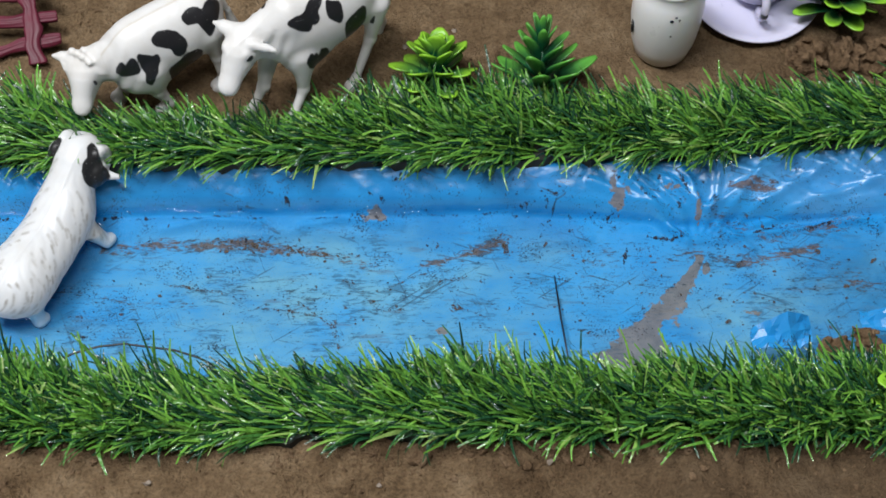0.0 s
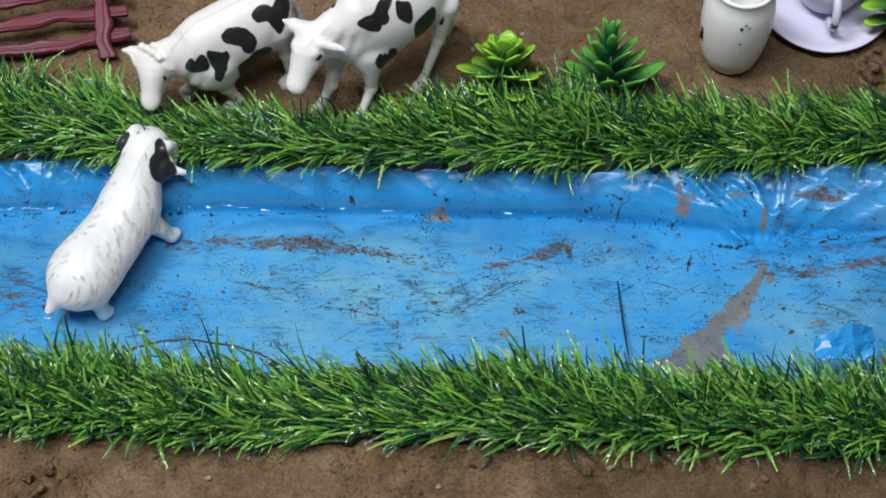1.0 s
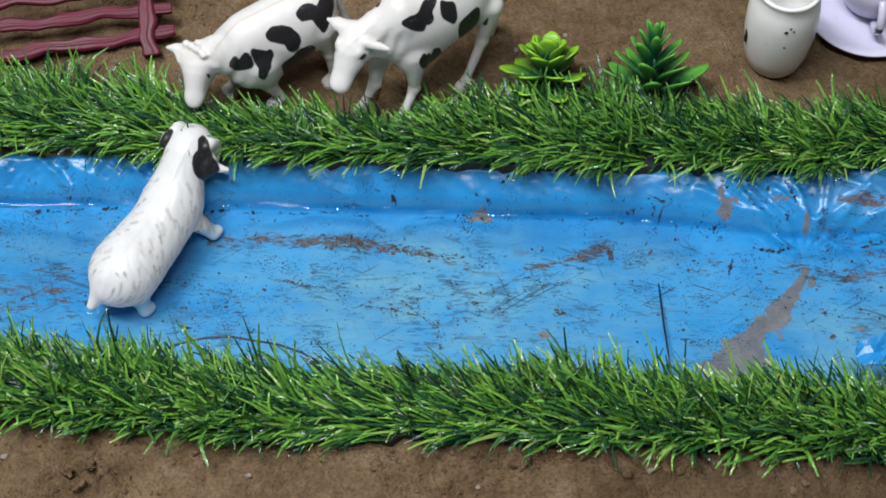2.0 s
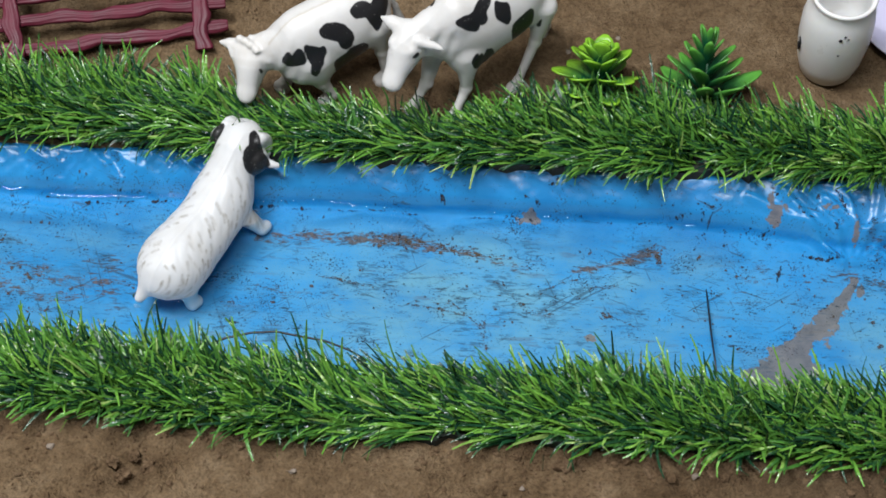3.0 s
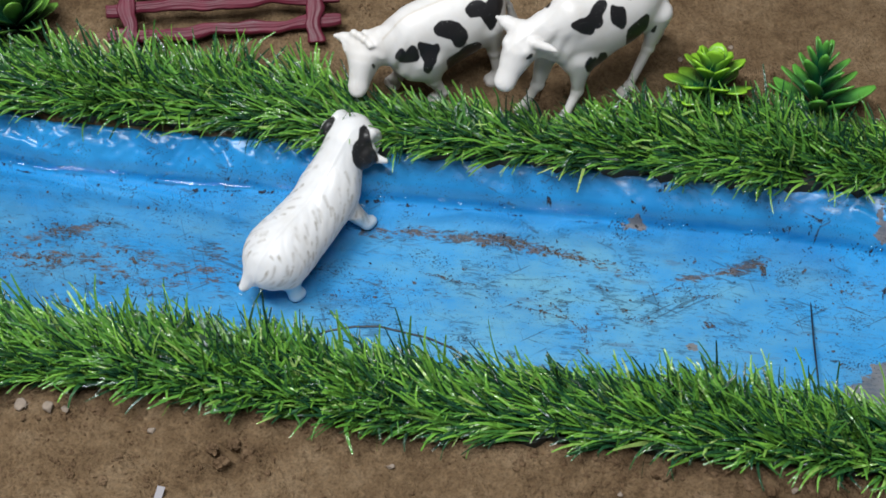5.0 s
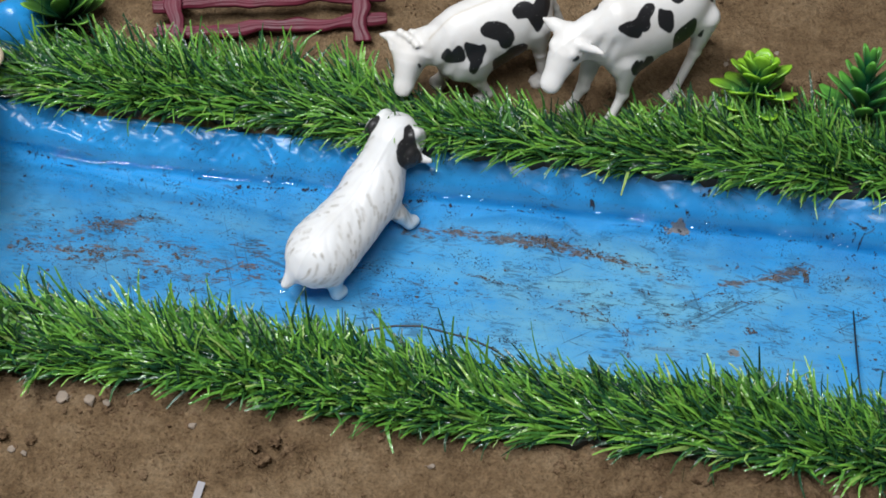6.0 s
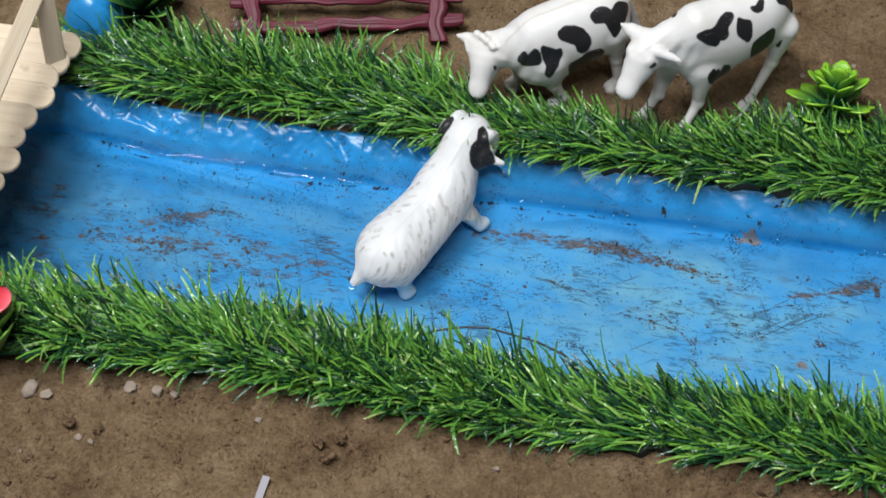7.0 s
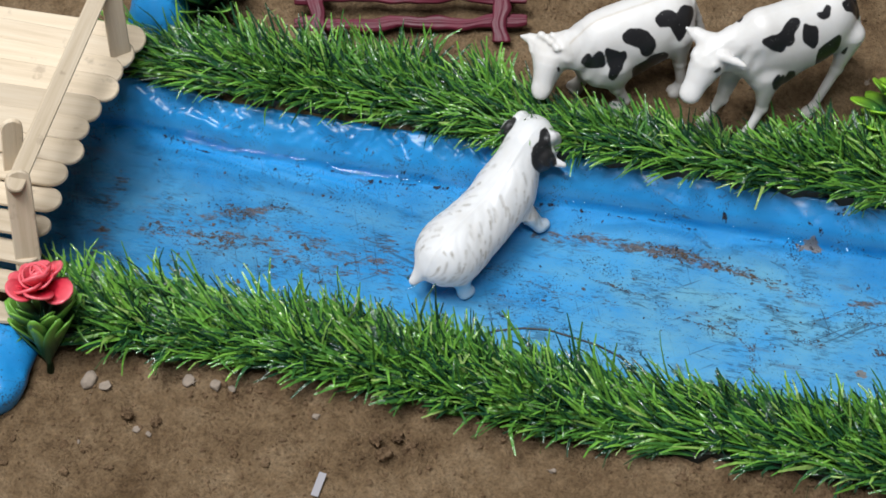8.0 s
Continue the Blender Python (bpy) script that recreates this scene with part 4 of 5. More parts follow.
def ram_field(X, Y, Z):
    """A toy ram with a long fleece, nose towards +x, in millimetres, standing at z = 0."""
    d = egg(X, Y, Z, (-4, 0, 15.5), (24, 11.4, 10.8))
    d = blend(d, egg(X, Y, Z, (-15, 0.5, 14.5), (12, 11.6, 11)), 5)
    d = blend(d, egg(X, Y, Z, (13, 0, 18), (12, 10, 10.5)), 5)
    d = blend(d, cone(X, Y, Z, (16, 0.5, 21), 9.0, (27, 2, 29.5), 7.6), 5)
    lock = np.sin(X * 1.05 + np.abs(Y) * 1.3 + 1.1 * np.sin(Z * 0.7 + X * 0.22) + 0.8 * np.sin(X * 0.37))
    d = d + 0.10 * np.clip(lock, -0.2, 1) * np.clip(np.abs(Y) / 2.5, 0, 1) - 0.35 * np.exp(-((Y / 0.5) ** 2)) * (Z > 15)
    d = blend(d, egg(X, Y, Z, (31, 2.5, 30.5), (8.2, 8.0, 7.4)), 3)
    d = blend(d, cone(X, Y, Z, (35, 2.5, 28), 4.8, (41, 3, 20), 3.0), 2)
    d = blend(d, cone(X, Y, Z, (-21.5, 1.6, 18.5), 5.2, (-29.6, 4.6, 9.2), 1.7), 1.5)
    for top, foot in (((16, -7, 11), (18.5, -12.2, 4.0)), ((15, 7, 11), (18, 8, 1.8)), ((-18, -6.5, 10), (-18.5, -8.6, 1.8)), ((-19, 7, 10), (-21, 8, 1.8))):
        d = blend(d, cone(X, Y, Z, top, 3.6, foot, 2.3), 2)
        d = blend(d, cone(X, Y, Z, foot, 2.4, (foot[0] + 1.6, foot[1] - 0.6, foot[2] - 0.2), 2.2), 1)
    d = blend(d, egg(X, Y, Z, (28.5, 10.0, 30.0), (4.2, 3.0, 5.2)), 1.0)
    d = blend(d, egg(X, Y, Z, (28.5, -5.6, 27.5), (4.6, 3.2, 5.0)), 1.0)
    d = blend(d, cone(X, Y, Z, (29.5, -6.5, 26.5), 2.2, (31.5, -11.8, 26.0), 0.9), 0.8)
    for s in (1, -1):
        turns = [(31.5 + 4.8 * math.sin(a), 2.5 + s * (6.6 + 0.35 * a + (max(0, a - 3.4) * 2.4)), 29.0 + 5.2 * math.cos(a)) for a in np.arange(0, 4.6, 0.45)]
        for k, (q0, q1) in enumerate(zip(turns, turns[1:])):
            d = blend(d, cone(X, Y, Z, q0, 2.0 - 0.13 * k, q1, 1.87 - 0.13 * k), 0.7)
    return d


# Horn patches, outlined across the camera's view in the same way.
RAM_PATCHES = [
    [(18.9, 41.1), (20.2, 42.1), (21.5, 40.0), (22.3, 35.0), (23.8, 32.8), (24.7, 30.7), (22.7, 28.8), (19.8, 27.4), (17.3, 29.0), (16.6, 32.4), (17.1, 35.4), (19.0, 37.3)],
    [(3.8, 35.4), (4.2, 38.8), (6.0, 42.4), (8.0, 44.8), (9.6, 45.0), (8.6, 42.2), (6.6, 39.4), (5.2, 36.6)],
]
RAM_AT = pose(-0.130, 0.014, BED + 0.0006, 0, 0, heading(0.47, 0.88))
toy("toy_ram", ram_field, (-36, -20, -2), (48, 20, 44), 0.55, RAM_PAINT, RAM_PATCHES, ((0.562, -0.827, 0.005), (0.690, 0.472, 0.549), (20, 2, 20)), RAM_AT, "white plastic toy ram with black horns wading in water", "toy ram", stroke=fleece)


def water_mesh():
    """Level water whose skin creeps up where it touches the far side, in broken stretches, and round the wading ram."""
    xs = np.concatenate([np.linspace(-0.312, -0.1712, 118), np.linspace(-0.17, -0.0955, 150), np.linspace(-0.095, 0.212, 257)])
    inward = np.concatenate([np.arange(-0.0012, 0.005, 0.00016), np.linspace(0.005, 1.0, 150)])
    scale = np.interp(xs, [-0.3, 0.03, 0.09, 0.2], [1.0, 1.0, 1.7, 2.2])
    shore = far_edge(xs) - 0.0099 * scale
    reach = np.where(xs < -0.12, 0.76, 1.05) + 2.3 * N2(xs * 110, np.full(xs.shape, 3.3)) + 0.5 * N1(xs * 330, np.full(xs.shape, 7.1))
    climb = 0.00115 * np.clip(reach, 0, 1.15)
    X = np.repeat(xs[:, None], len(inward), 1)
    D = np.repeat(inward[None, :], len(xs), 0)
    Y = np.where(D <= 0.005, shore[:, None] - D, shore[:, None] - 0.005 + (D - 0.005) / 0.995 * (-0.035 - shore[:, None]))
    Z = WATER_Z + climb[:, None] * np.exp(-np.maximum(D, -0.0004) / 0.0009) * (D <= 0.0051)
    back = np.array(RAM_AT.inverted())
    local = [(back[k, 0] * X + back[k, 1] * Y + back[k, 2] * WATER_Z + back[k, 3]) * 1000 for k in range(3)]
    gap = ram_field(*local)
    Z += 0.0010 * np.exp(-np.maximum(gap, 0) / 0.9) * (np.abs(local[0]) < 40)
    i = np.arange(X.size).reshape(X.shape)
    faces = np.stack([i[:-1, 1:], i[:-1, :-1], i[1:, :-1], i[1:, 1:]], -1).reshape(-1, 4)
    return mesh_of("water", np.stack([X, Y, Z], -1).reshape(-1, 3).tolist(), faces.tolist(), WATER)


water = thing("water", water_mesh(), label="clear still shallow water over blue plastic", category="water", kind="structure")
water.visible_shadow = False

# ---------------------------------------------------------------- bridge of craft sticks


def stick_mesh(name, length, width, thick, material):
    """A flat stick with round ends along x, from 0 to length."""
    out = []
    r = width / 2
    for k in range(9):
        a = -math.pi / 2 + math.pi * k / 8
        out.append((length - r + r * math.cos(a), r * math.sin(a)))
    for k in range(9):
        a = math.pi / 2 + math.pi * k / 8
        out.append((r + r * math.cos(a), r * math.sin(a)))
    bev = thick * 0.22
    verts, faces, m = [], [], len(out)
    for inset, z in ((bev, 0), (0, bev), (0, thick - bev), (bev, thick)):
        for x, y in out:
            k = 1 - inset / r
            cx = min(max(x, r), length - r)
            verts.append((cx + (x - cx) * k, y * k, z))
    for lay in range(3):
        for s in range(m):
            t = (s + 1) % m
            faces.append((lay * m + s, lay * m + t, (lay + 1) * m + t, (lay + 1) * m + s))
    faces.append(tuple(reversed(range(m))))
    faces.append(tuple(range(3 * m, 4 * m)))
    return mesh_of(name, verts, faces, material, False)


bridge = thing("footbridge", None, pose(-0.262, 0, 0), "small arched footbridge built of pale wooden craft sticks", "bridge")
plank = stick_mesh("plank", 0.100, 0.0104, 0.0018, WOOD)
rs = np.random.RandomState(4)
ENDS = (5.2, 4.2, 3.2, 5.0, 1.8, 0.6, 1.6, -1.0, -0.4, -1.4, -2.2, -2.6, -3.2, -3.6)
for k, reach in enumerate(ENDS):
    y = 0.0500 - k * 0.0095
    z = 0.0245 - 0.020 * (y / 0.075) ** 2
    slope = math.degrees(math.atan(-0.04 * y / 0.075**2))
    end = reach * MM
    part("plank", plank, bridge, at=pose(end, y, z + rs.uniform(0, 0.0012), slope + rs.uniform(-4, 4), rs.uniform(-0.6, 0.6), 180 + rs.uniform(-2, 2)))


def stick_between(name, a, b, width, face, label):
    """A flat stick from a to b; face: the way that its broad side looks."""
    a, b = Vector(a), Vector(b)
    x = (b - a).normalized()
    z = (Vector(face) - x * x.dot(Vector(face))).normalized()
    m = Matrix((x, z.cross(x), z)).transposed().to_4x4()
    m.translation = a
    return part(name, stick_mesh(name, (b - a).length, width, 0.0018, WOOD), bridge, label, m)


stick_between("post", (-0.001, 0.040, 0.014), (-0.002, 0.046, 0.052), 0.0072, (0.45, -0.85, 0.15), "upright flat stick")
stick_between("post", (-0.0055, -0.049, 0.012), (-0.0085, -0.033, 0.050), 0.0082, (0.45, -0.85, 0.15), "upright flat stick")
stick_between("post", (-0.020, -0.018, 0.018), (-0.018, -0.012, 0.047), 0.0070, (0.45, -0.85, 0.15), "upright flat stick")
stick_between("handrail", (-0.0085, -0.040, 0.0465), (-0.0035, 0.062, 0.0505), 0.0058, (0.45, -0.22, 0.87), "long flat stick laid as a handrail")

# ---------------------------------------------------------------- maroon fence


def bark_mesh(name, a, b, wide, thick, seed):
    """A moulded log rail from a to b in the fence's plane: flat, wavy, ridged lengthways, with square-cut ends."""
    rs = np.random.RandomState(seed)
    a, b = np.array(a, float), np.array(b, float)
    along_it = (b - a) / np.linalg.norm(b - a)
    flat = np.array([0, 1.0, 0])
    across = np.cross(along_it, flat)
    m = 32
    stations = [0.0, 0.006] + [k / 34 for k in range(1, 34)] + [0.994, 1.0]
    steps = len(stations) - 1
    ph = rs.uniform(0, 6.28, 6)
    verts, faces = [], []
    for i, t in enumerate(stations):
        s = t * 6.28
        c = a + (b - a) * t + across * 0.00055 * (math.sin(2.3 * s + ph[0]) + 0.6 * math.sin(5.1 * s + ph[1]))
        w = wide / 2 * (1 + 0.13 * math.sin(3.7 * s + ph[2]) + 0.08 * math.sin(9 * s + ph[3]) + rs.uniform(-0.05, 0.05))
        if i in (0, steps):
            w *= 0.93
        for k in range(m):
            q = 2 * math.pi * k / m
            cu, sv = math.cos(q), math.sin(q)
            e = (abs(cu) ** 3 + abs(sv) ** 3) ** (-1 / 3)
            ridge = 1 + 0.2 * math.sin(9 * q + 1.5 * math.sin(1.7 * s + ph[4]) + ph[5]) * abs(sv)
            verts.append(c + across * (w * cu * e) + flat * (thick / 2 * sv * e * ridge))
    for i in range(steps):
        for k in range(m):
            n = (k + 1) % m
            faces.append((i * m + k, i * m + n, (i + 1) * m + n, (i + 1) * m + k))
    faces.append(tuple(reversed(range(m))))
    faces.append(tuple(range(steps * m, (steps + 1) * m)))
    return mesh_of(name, verts, faces, MAROON)


fence = thing("toy_fence", None, pose(-0.1315, 0.0885, 0.0022, -66, 0, 12), "maroon plastic toy rail fence lying back on the soil", "fence")
rs = np.random.RandomState(7)
for k, z in enumerate((0.0072, 0.0165, 0.0258, 0.0352)):
    part("rail", bark_mesh("rail", (0.004, -0.0005, z), (-0.080, -0.0005, z + rs.uniform(-0.001, 0.001)), 0.0046, 0.0030, 20 + k), fence)
for x in (-0.0055, -0.0720):
    part("post", bark_mesh("post", (x, -0.0026, -0.001), (x, -0.0026, 0.049), 0.0058, 0.0024, 40 + int(-x * 1000)), fence)

# ---------------------------------------------------------------- crockery
jar = thing("jar", None, pose(0.0866, 0.0955, 0) @ Matrix.Diagonal((1, 1, 1.12, 1)), "small ivory glazed toy jar standing on soil", "jar")
v, f = lathe([(0.0, 0.0002), (0.0085, 0.0004), (0.0098, 0.002), (0.0115, 0.008), (0.0126, 0.017), (0.0127, 0.025), (0.0118, 0.031), (0.0108, 0.0335), (0.0112, 0.0355), (0.0116, 0.0365), (0.0108, 0.037), (0.0096, 0.036), (0.0096, 0.033), (0.0108, 0.027), (0.0108, 0.012), (0.0, 0.010)])
part("body", mesh_of("body", v, f, CERAMIC), jar)
for a, z, r in ((-92, 0.0305, 0.0007), (-86, 0.0325, 0.0005), (-90, 0.0225, 0.0004), (-80, 0.0310, 0.0004)):
    v, f = lathe([(0.0, 0.0002), (r * 0.7, 0.00015), (r, 0.0)], 10)
    part("speck", mesh_of("speck", v, f, BLACKWIRE), jar, "dark speck", pose(0.01265 * math.cos(radians(a)), 0.01265 * math.sin(radians(a)), z * 0.9, 90, 0, a + 90))
pts = [(-0.0124 * math.cos(0.25), -0.0124 * math.sin(0.25) + 0.0011 * math.sin(a), 0.0155 + 0.0026 * math.cos(a)) for a in np.linspace(0, 2 * math.pi, 18)]
v, f = tube(pts, 0.00045, 6)
part("painted_ring", mesh_of("painted_ring", v, f, BLACKWIRE), jar, "small dark ring on the side")
saucer = thing("saucer", None, pose(0.1225, 0.1215, 0.001, 8, 0, 0), "lilac plastic toy saucer", "saucer")
v, f = lathe([(0.0, 0.0), (0.012, 0.0002), (0.0155, 0.001), (0.022, 0.0042), (0.0248, 0.0058), (0.0256, 0.0064), (0.0252, 0.007), (0.0215, 0.0053), (0.0155, 0.0026), (0.0, 0.0022)], 64)
part("dish", mesh_of("dish", v, f, LILAC), saucer)
cup = thing("cup", None, pose(0.1235, 0.1235, 0.004, 8, 0, 0), "lilac plastic toy cup on its saucer", "cup")
v, f = lathe([(0.0, 0.0), (0.0085, 0.0), (0.0112, 0.003), (0.0142, 0.012), (0.0150, 0.022), (0.0145, 0.0222), (0.0136, 0.012), (0.0105, 0.004), (0.0, 0.002)], 48)
part("body", mesh_of("body", v, f, LILAC), cup)
pts = [(0, -0.0125 - 0.008 * math.sin(a), 0.0115 - 0.008 * math.cos(a)) for a in np.linspace(0.15, math.pi - 0.15, 12)]
v, f = tube(pts, 0.0016, 8)
part("handle", mesh_of("handle", v, f, LILAC), cup)

# ---------------------------------------------------------------- plastic plants


def leaf_mesh(name, length, width, curl, material, point=0.5, thick=0.0005):
    """A spoon-shaped leaf from the origin along +x, with its face up. point: where it is widest."""
    rows, cols = 8, 4
    verts, tips = [], []
    for side in (1, -1):
        for i in range(rows + 1):
            t = i / rows
            w = width / 2 * (math.sin(math.pi * min(1, t**point * 0.95 + 0.02)) ** 0.6 + 0.10 * (1 - t))
            bend = curl * t * t * length
            for j in range(cols + 1):
                u = 2 * j / cols - 1
                cup = 0.22 * width * u * u * math.sin(math.pi * min(1, t + 0.05))
                verts.append((t * length - 0.3 * abs(bend) * t, u * w, bend + cup + (thick / 2 if side > 0 else -thick / 2)))
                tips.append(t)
    n = (rows + 1) * (cols + 1)

    def at(s, i, j):
        return s * n + i * (cols + 1) + j

    faces = []
    for i in range(rows):
        for j in range(cols):
            faces.append((at(0, i, j), at(0, i + 1, j), at(0, i + 1, j + 1), at(0, i, j + 1)))
            faces.append((at(1, i, j), at(1, i, j + 1), at(1, i + 1, j + 1), at(1, i + 1, j)))
        for j, flip in ((0, False), (cols, True)):
            q = (at(0, i, j), at(1, i, j), at(1, i + 1, j), at(0, i + 1, j))
            faces.append(q[::-1] if flip else q)
    for j in range(cols):
        faces.append((at(0, rows, j), at(1, rows, j), at(1, rows, j + 1), at(0, rows, j + 1)))
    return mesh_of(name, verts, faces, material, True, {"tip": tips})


def plant(name, x, y, z, tilt, size, whorls, material, stem_h, seed, label, category):
    """whorls: rows of (height, leaves, length, width, rise in degrees, curl, first turn)."""
    rs = np.random.RandomState(seed)
    root = thing(name, None, pose(x, y, z, tilt[0], tilt[1], 0) @ Matrix.Scale(size, 4), label, category)
    v, f = tube([(0, 0, -0.002), (0.0003, 0, stem_h * 0.5), (0, 0, stem_h)], [0.0013, 0.0011, 0.0006], 7)
    part("stem", mesh_of("stem", v, f, material, True, {"tip": [0.15] * len(v)}), root)
    for h, count, length, width, rise, curl, first in whorls:
        me = leaf_mesh("leaf", length, width, curl, material, 1.75 if width > 0.36 * length else 1.25)
        for k in range(count):
            a = first + 360 * k / count + rs.uniform(-14, 14)
            m = pose(0, 0, h + rs.uniform(-0.0008, 0.0008), 0, 0, a) @ pose(0.0006, 0, 0, rs.uniform(-14, 14), -rise + rs.uniform(-7, 7), 0) @ Matrix.Scale(rs.uniform(0.88, 1.1), 4)
            part("leaf", me, root, at=m)
    return root


ROSETTE = [
    (0.0015, 6, 0.0120, 0.0054, 4, -0.05, 10), (0.0045, 7, 0.0140, 0.0062, 14, -0.04, 36), (0.0080, 8, 0.0145, 0.0064, 28, -0.02, 5),
    (0.0110, 8, 0.0132, 0.0062, 44, 0.0, 33), (0.0132, 6, 0.0112, 0.0058, 60, 0.0, 20), (0.0145, 4, 0.0090, 0.0050, 76, 0.0, 70),
]
SPRIG = [
    (0.001, 5, 0.0160, 0.0050, 10, 0.02, 45), (0.0045, 6, 0.0182, 0.0054, 26, 0.04, 20), (0.0090, 6, 0.0155, 0.0050, 38, 0.04, 70),
    (0.0140, 5, 0.0115, 0.0036, 48, 0.03, 15), (0.0185, 5, 0.0095, 0.0028, 58, 0.02, 60), (0.0215, 4, 0.0085, 0.0024, 76, 0.0, 30),
]
LONG = [(0.002, 7, 0.026, 0.0064, 42, 0.1, 0), (0.005, 7, 0.028, 0.0066, 58, 0.06, 25), (0.009, 6, 0.026, 0.006, 72, 0.02, 50), (0.003, 5, 0.018, 0.0062, 22, 0.1, 15)]
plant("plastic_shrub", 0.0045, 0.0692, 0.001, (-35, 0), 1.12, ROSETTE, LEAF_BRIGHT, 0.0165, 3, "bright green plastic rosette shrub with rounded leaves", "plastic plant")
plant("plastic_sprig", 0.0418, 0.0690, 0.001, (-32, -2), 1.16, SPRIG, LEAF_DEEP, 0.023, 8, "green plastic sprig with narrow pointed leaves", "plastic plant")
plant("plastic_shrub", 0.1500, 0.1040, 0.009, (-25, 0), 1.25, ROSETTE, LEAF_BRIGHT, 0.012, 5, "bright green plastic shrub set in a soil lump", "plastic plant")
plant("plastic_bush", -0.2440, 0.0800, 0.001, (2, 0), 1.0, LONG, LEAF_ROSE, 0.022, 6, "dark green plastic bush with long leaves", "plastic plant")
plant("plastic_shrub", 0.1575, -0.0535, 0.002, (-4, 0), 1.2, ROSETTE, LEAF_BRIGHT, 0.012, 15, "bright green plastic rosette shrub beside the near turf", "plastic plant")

# a rose in red with its own dark leaves
rose = plant("plastic_rose", -0.2545, -0.0745, 0.0, (-26, -7), 1.06, [(0.003, 6, 0.0205, 0.0062, 58, 0.06, 20), (0.007, 6, 0.0195, 0.0060, 46, 0.12, 50), (0.012, 6, 0.0165, 0.0056, 40, 0.15, 0), (0.016, 5, 0.0120, 0.0050, 34, 0.15, 30)], LEAF_ROSE, 0.0275, 12, "plastic rose with a red flower and dark green leaves", "plastic flower")
rs = np.random.RandomState(31)
for ring, (count, length, width, rise, curl) in enumerate(((6, 0.0112, 0.0082, 2, 0.24), (6, 0.0096, 0.0080, 24, 0.20), (5, 0.0080, 0.0076, 46, 0.30), (5, 0.0066, 0.0062, 62, 0.30), (4, 0.0052, 0.0050, 78, 0.2))):
    me = leaf_mesh("petal", length, width, curl, PETAL, 1.5, 0.0007)
    for k in range(count):
        part("petal", me, rose, at=pose(0, 0, 0.0278 + 0.0006 * ring, 0, 0, 360 * k / count + 40 * ring + rs.uniform(-22, 22)) @ pose(0.0003, 0, 0, rs.uniform(-25, 25), -rise + rs.uniform(-14, 14), 0) @ Matrix.Scale(rs.uniform(0.85, 1.12), 4))

# ---------------------------------------------------------------- lumps: folded sheet ends, soil clods, stones


def lump(name, x, y, z, size, rough, seed, material, label, category, turn=0.0, step=None, sharp=1.0):
    """An uneven solid; size: half lengths in millimetres."""
    rs = np.random.RandomState(seed)
    ph = rs.uniform(0, 6.28, 9)
    k = 6.0 / max(size)

    def f(X, Y, Z):
        w = np.sin(X * k + ph[0] + 1.3 * np.sin(Y * k * 0.8 + ph[1])) + np.sin(Y * k * 1.3 + ph[2] + np.sin(Z * k + ph[3])) + 0.6 * np.sin(Z * k * 1.7 + X * k * 1.1 + ph[4]) + 0.5 * np.sin(X * k * 2.7 + ph[5]) * np.sin(Y * k * 2.4 + ph[6]) + 0.35 * np.sin(X * k * 5 + ph[7]) * np.sin(Y * k * 4.4 + Z * k * 4 + ph[8])
        return egg(X, Y, Z, (0, 0, 0), size) + rough * np.sign(w) * np.abs(w) ** sharp * min(size) * 0.5

    m = [s * 1.5 + 1 for s in size]
    v, fc = skin(f, [-q for q in m], m, step or max(size) / 14)
    me = mesh_of(name, (v * MM).tolist(), fc.tolist(), material, True, {"silt": [0.0] * len(v)})
    return thing(name, me, pose(x, y, z, 0, 0, turn), label, category)


lump("folded_sheet", -0.2735, -0.0810, 0.004, (15, 24, 9), 0.16, 4, LINER, "crumpled end of blue polythene sheet on soil", "plastic sheet", -14, sharp=0.7)
lump("folded_sheet", -0.2590, 0.0705, 0.005, (11.5, 10.5, 16), 0.06, 6, LINER, "bulging fold of blue polythene sheet beside the bridge", "plastic sheet", 20, sharp=0.7)


def flap(x, y, z, wide, deep, rise, turn, seed):
    """A loose, thin, sharply creased corner of the sheet, turned up at its back."""
    rs = np.random.RandomState(seed)
    nu, nv, verts, faces = 9, 5, [], []
    grid = np.zeros((nu, nv, 3))
    for i in range(nu):
        for j in range(nv):
            u, w = i / (nu - 1), j / (nv - 1)
            peak = max(0.0, 1 - abs(u - 0.62) / 0.5) * (0.55 + 0.45 * w)
            grid[i, j] = ((u - 0.5) * wide + rs.uniform(-1, 1) * wide * 0.03, (w - 0.5) * deep * (1 - 0.4 * abs(u - 0.6)) + rs.uniform(-1, 1) * deep * 0.06, rise * peak * w + rs.uniform(-0.12, 0.12) * rise)
    for off in (0.0, -0.0005):
        verts += (grid + (0, 0, off)).reshape(-1, 3).tolist()
    n = nu * nv
    for i in range(nu - 1):
        for j in range(nv - 1):
            q = (i * nv + j, (i + 1) * nv + j, (i + 1) * nv + j + 1, i * nv + j + 1)
            faces += [q, tuple(k + n for k in q[::-1])]
    rim = [i * nv for i in range(nu)] + [(nu - 1) * nv + j for j in range(1, nv)] + [i * nv + nv - 1 for i in range(nu - 2, -1, -1)] + [j for j in range(nv - 2, 0, -1)]
    faces += [(b, a, a + n, b + n) for a, b in zip(rim, rim[1:] + rim[:1])]
    me = mesh_of("sheet_flap", verts, faces, LINER, False, {"silt": [0.0] * len(verts)})
    return thing("sheet_flap", me, pose(x, y, z, 0, 0, turn), "loose creased corner of blue polythene sheet turned up", "plastic sheet")


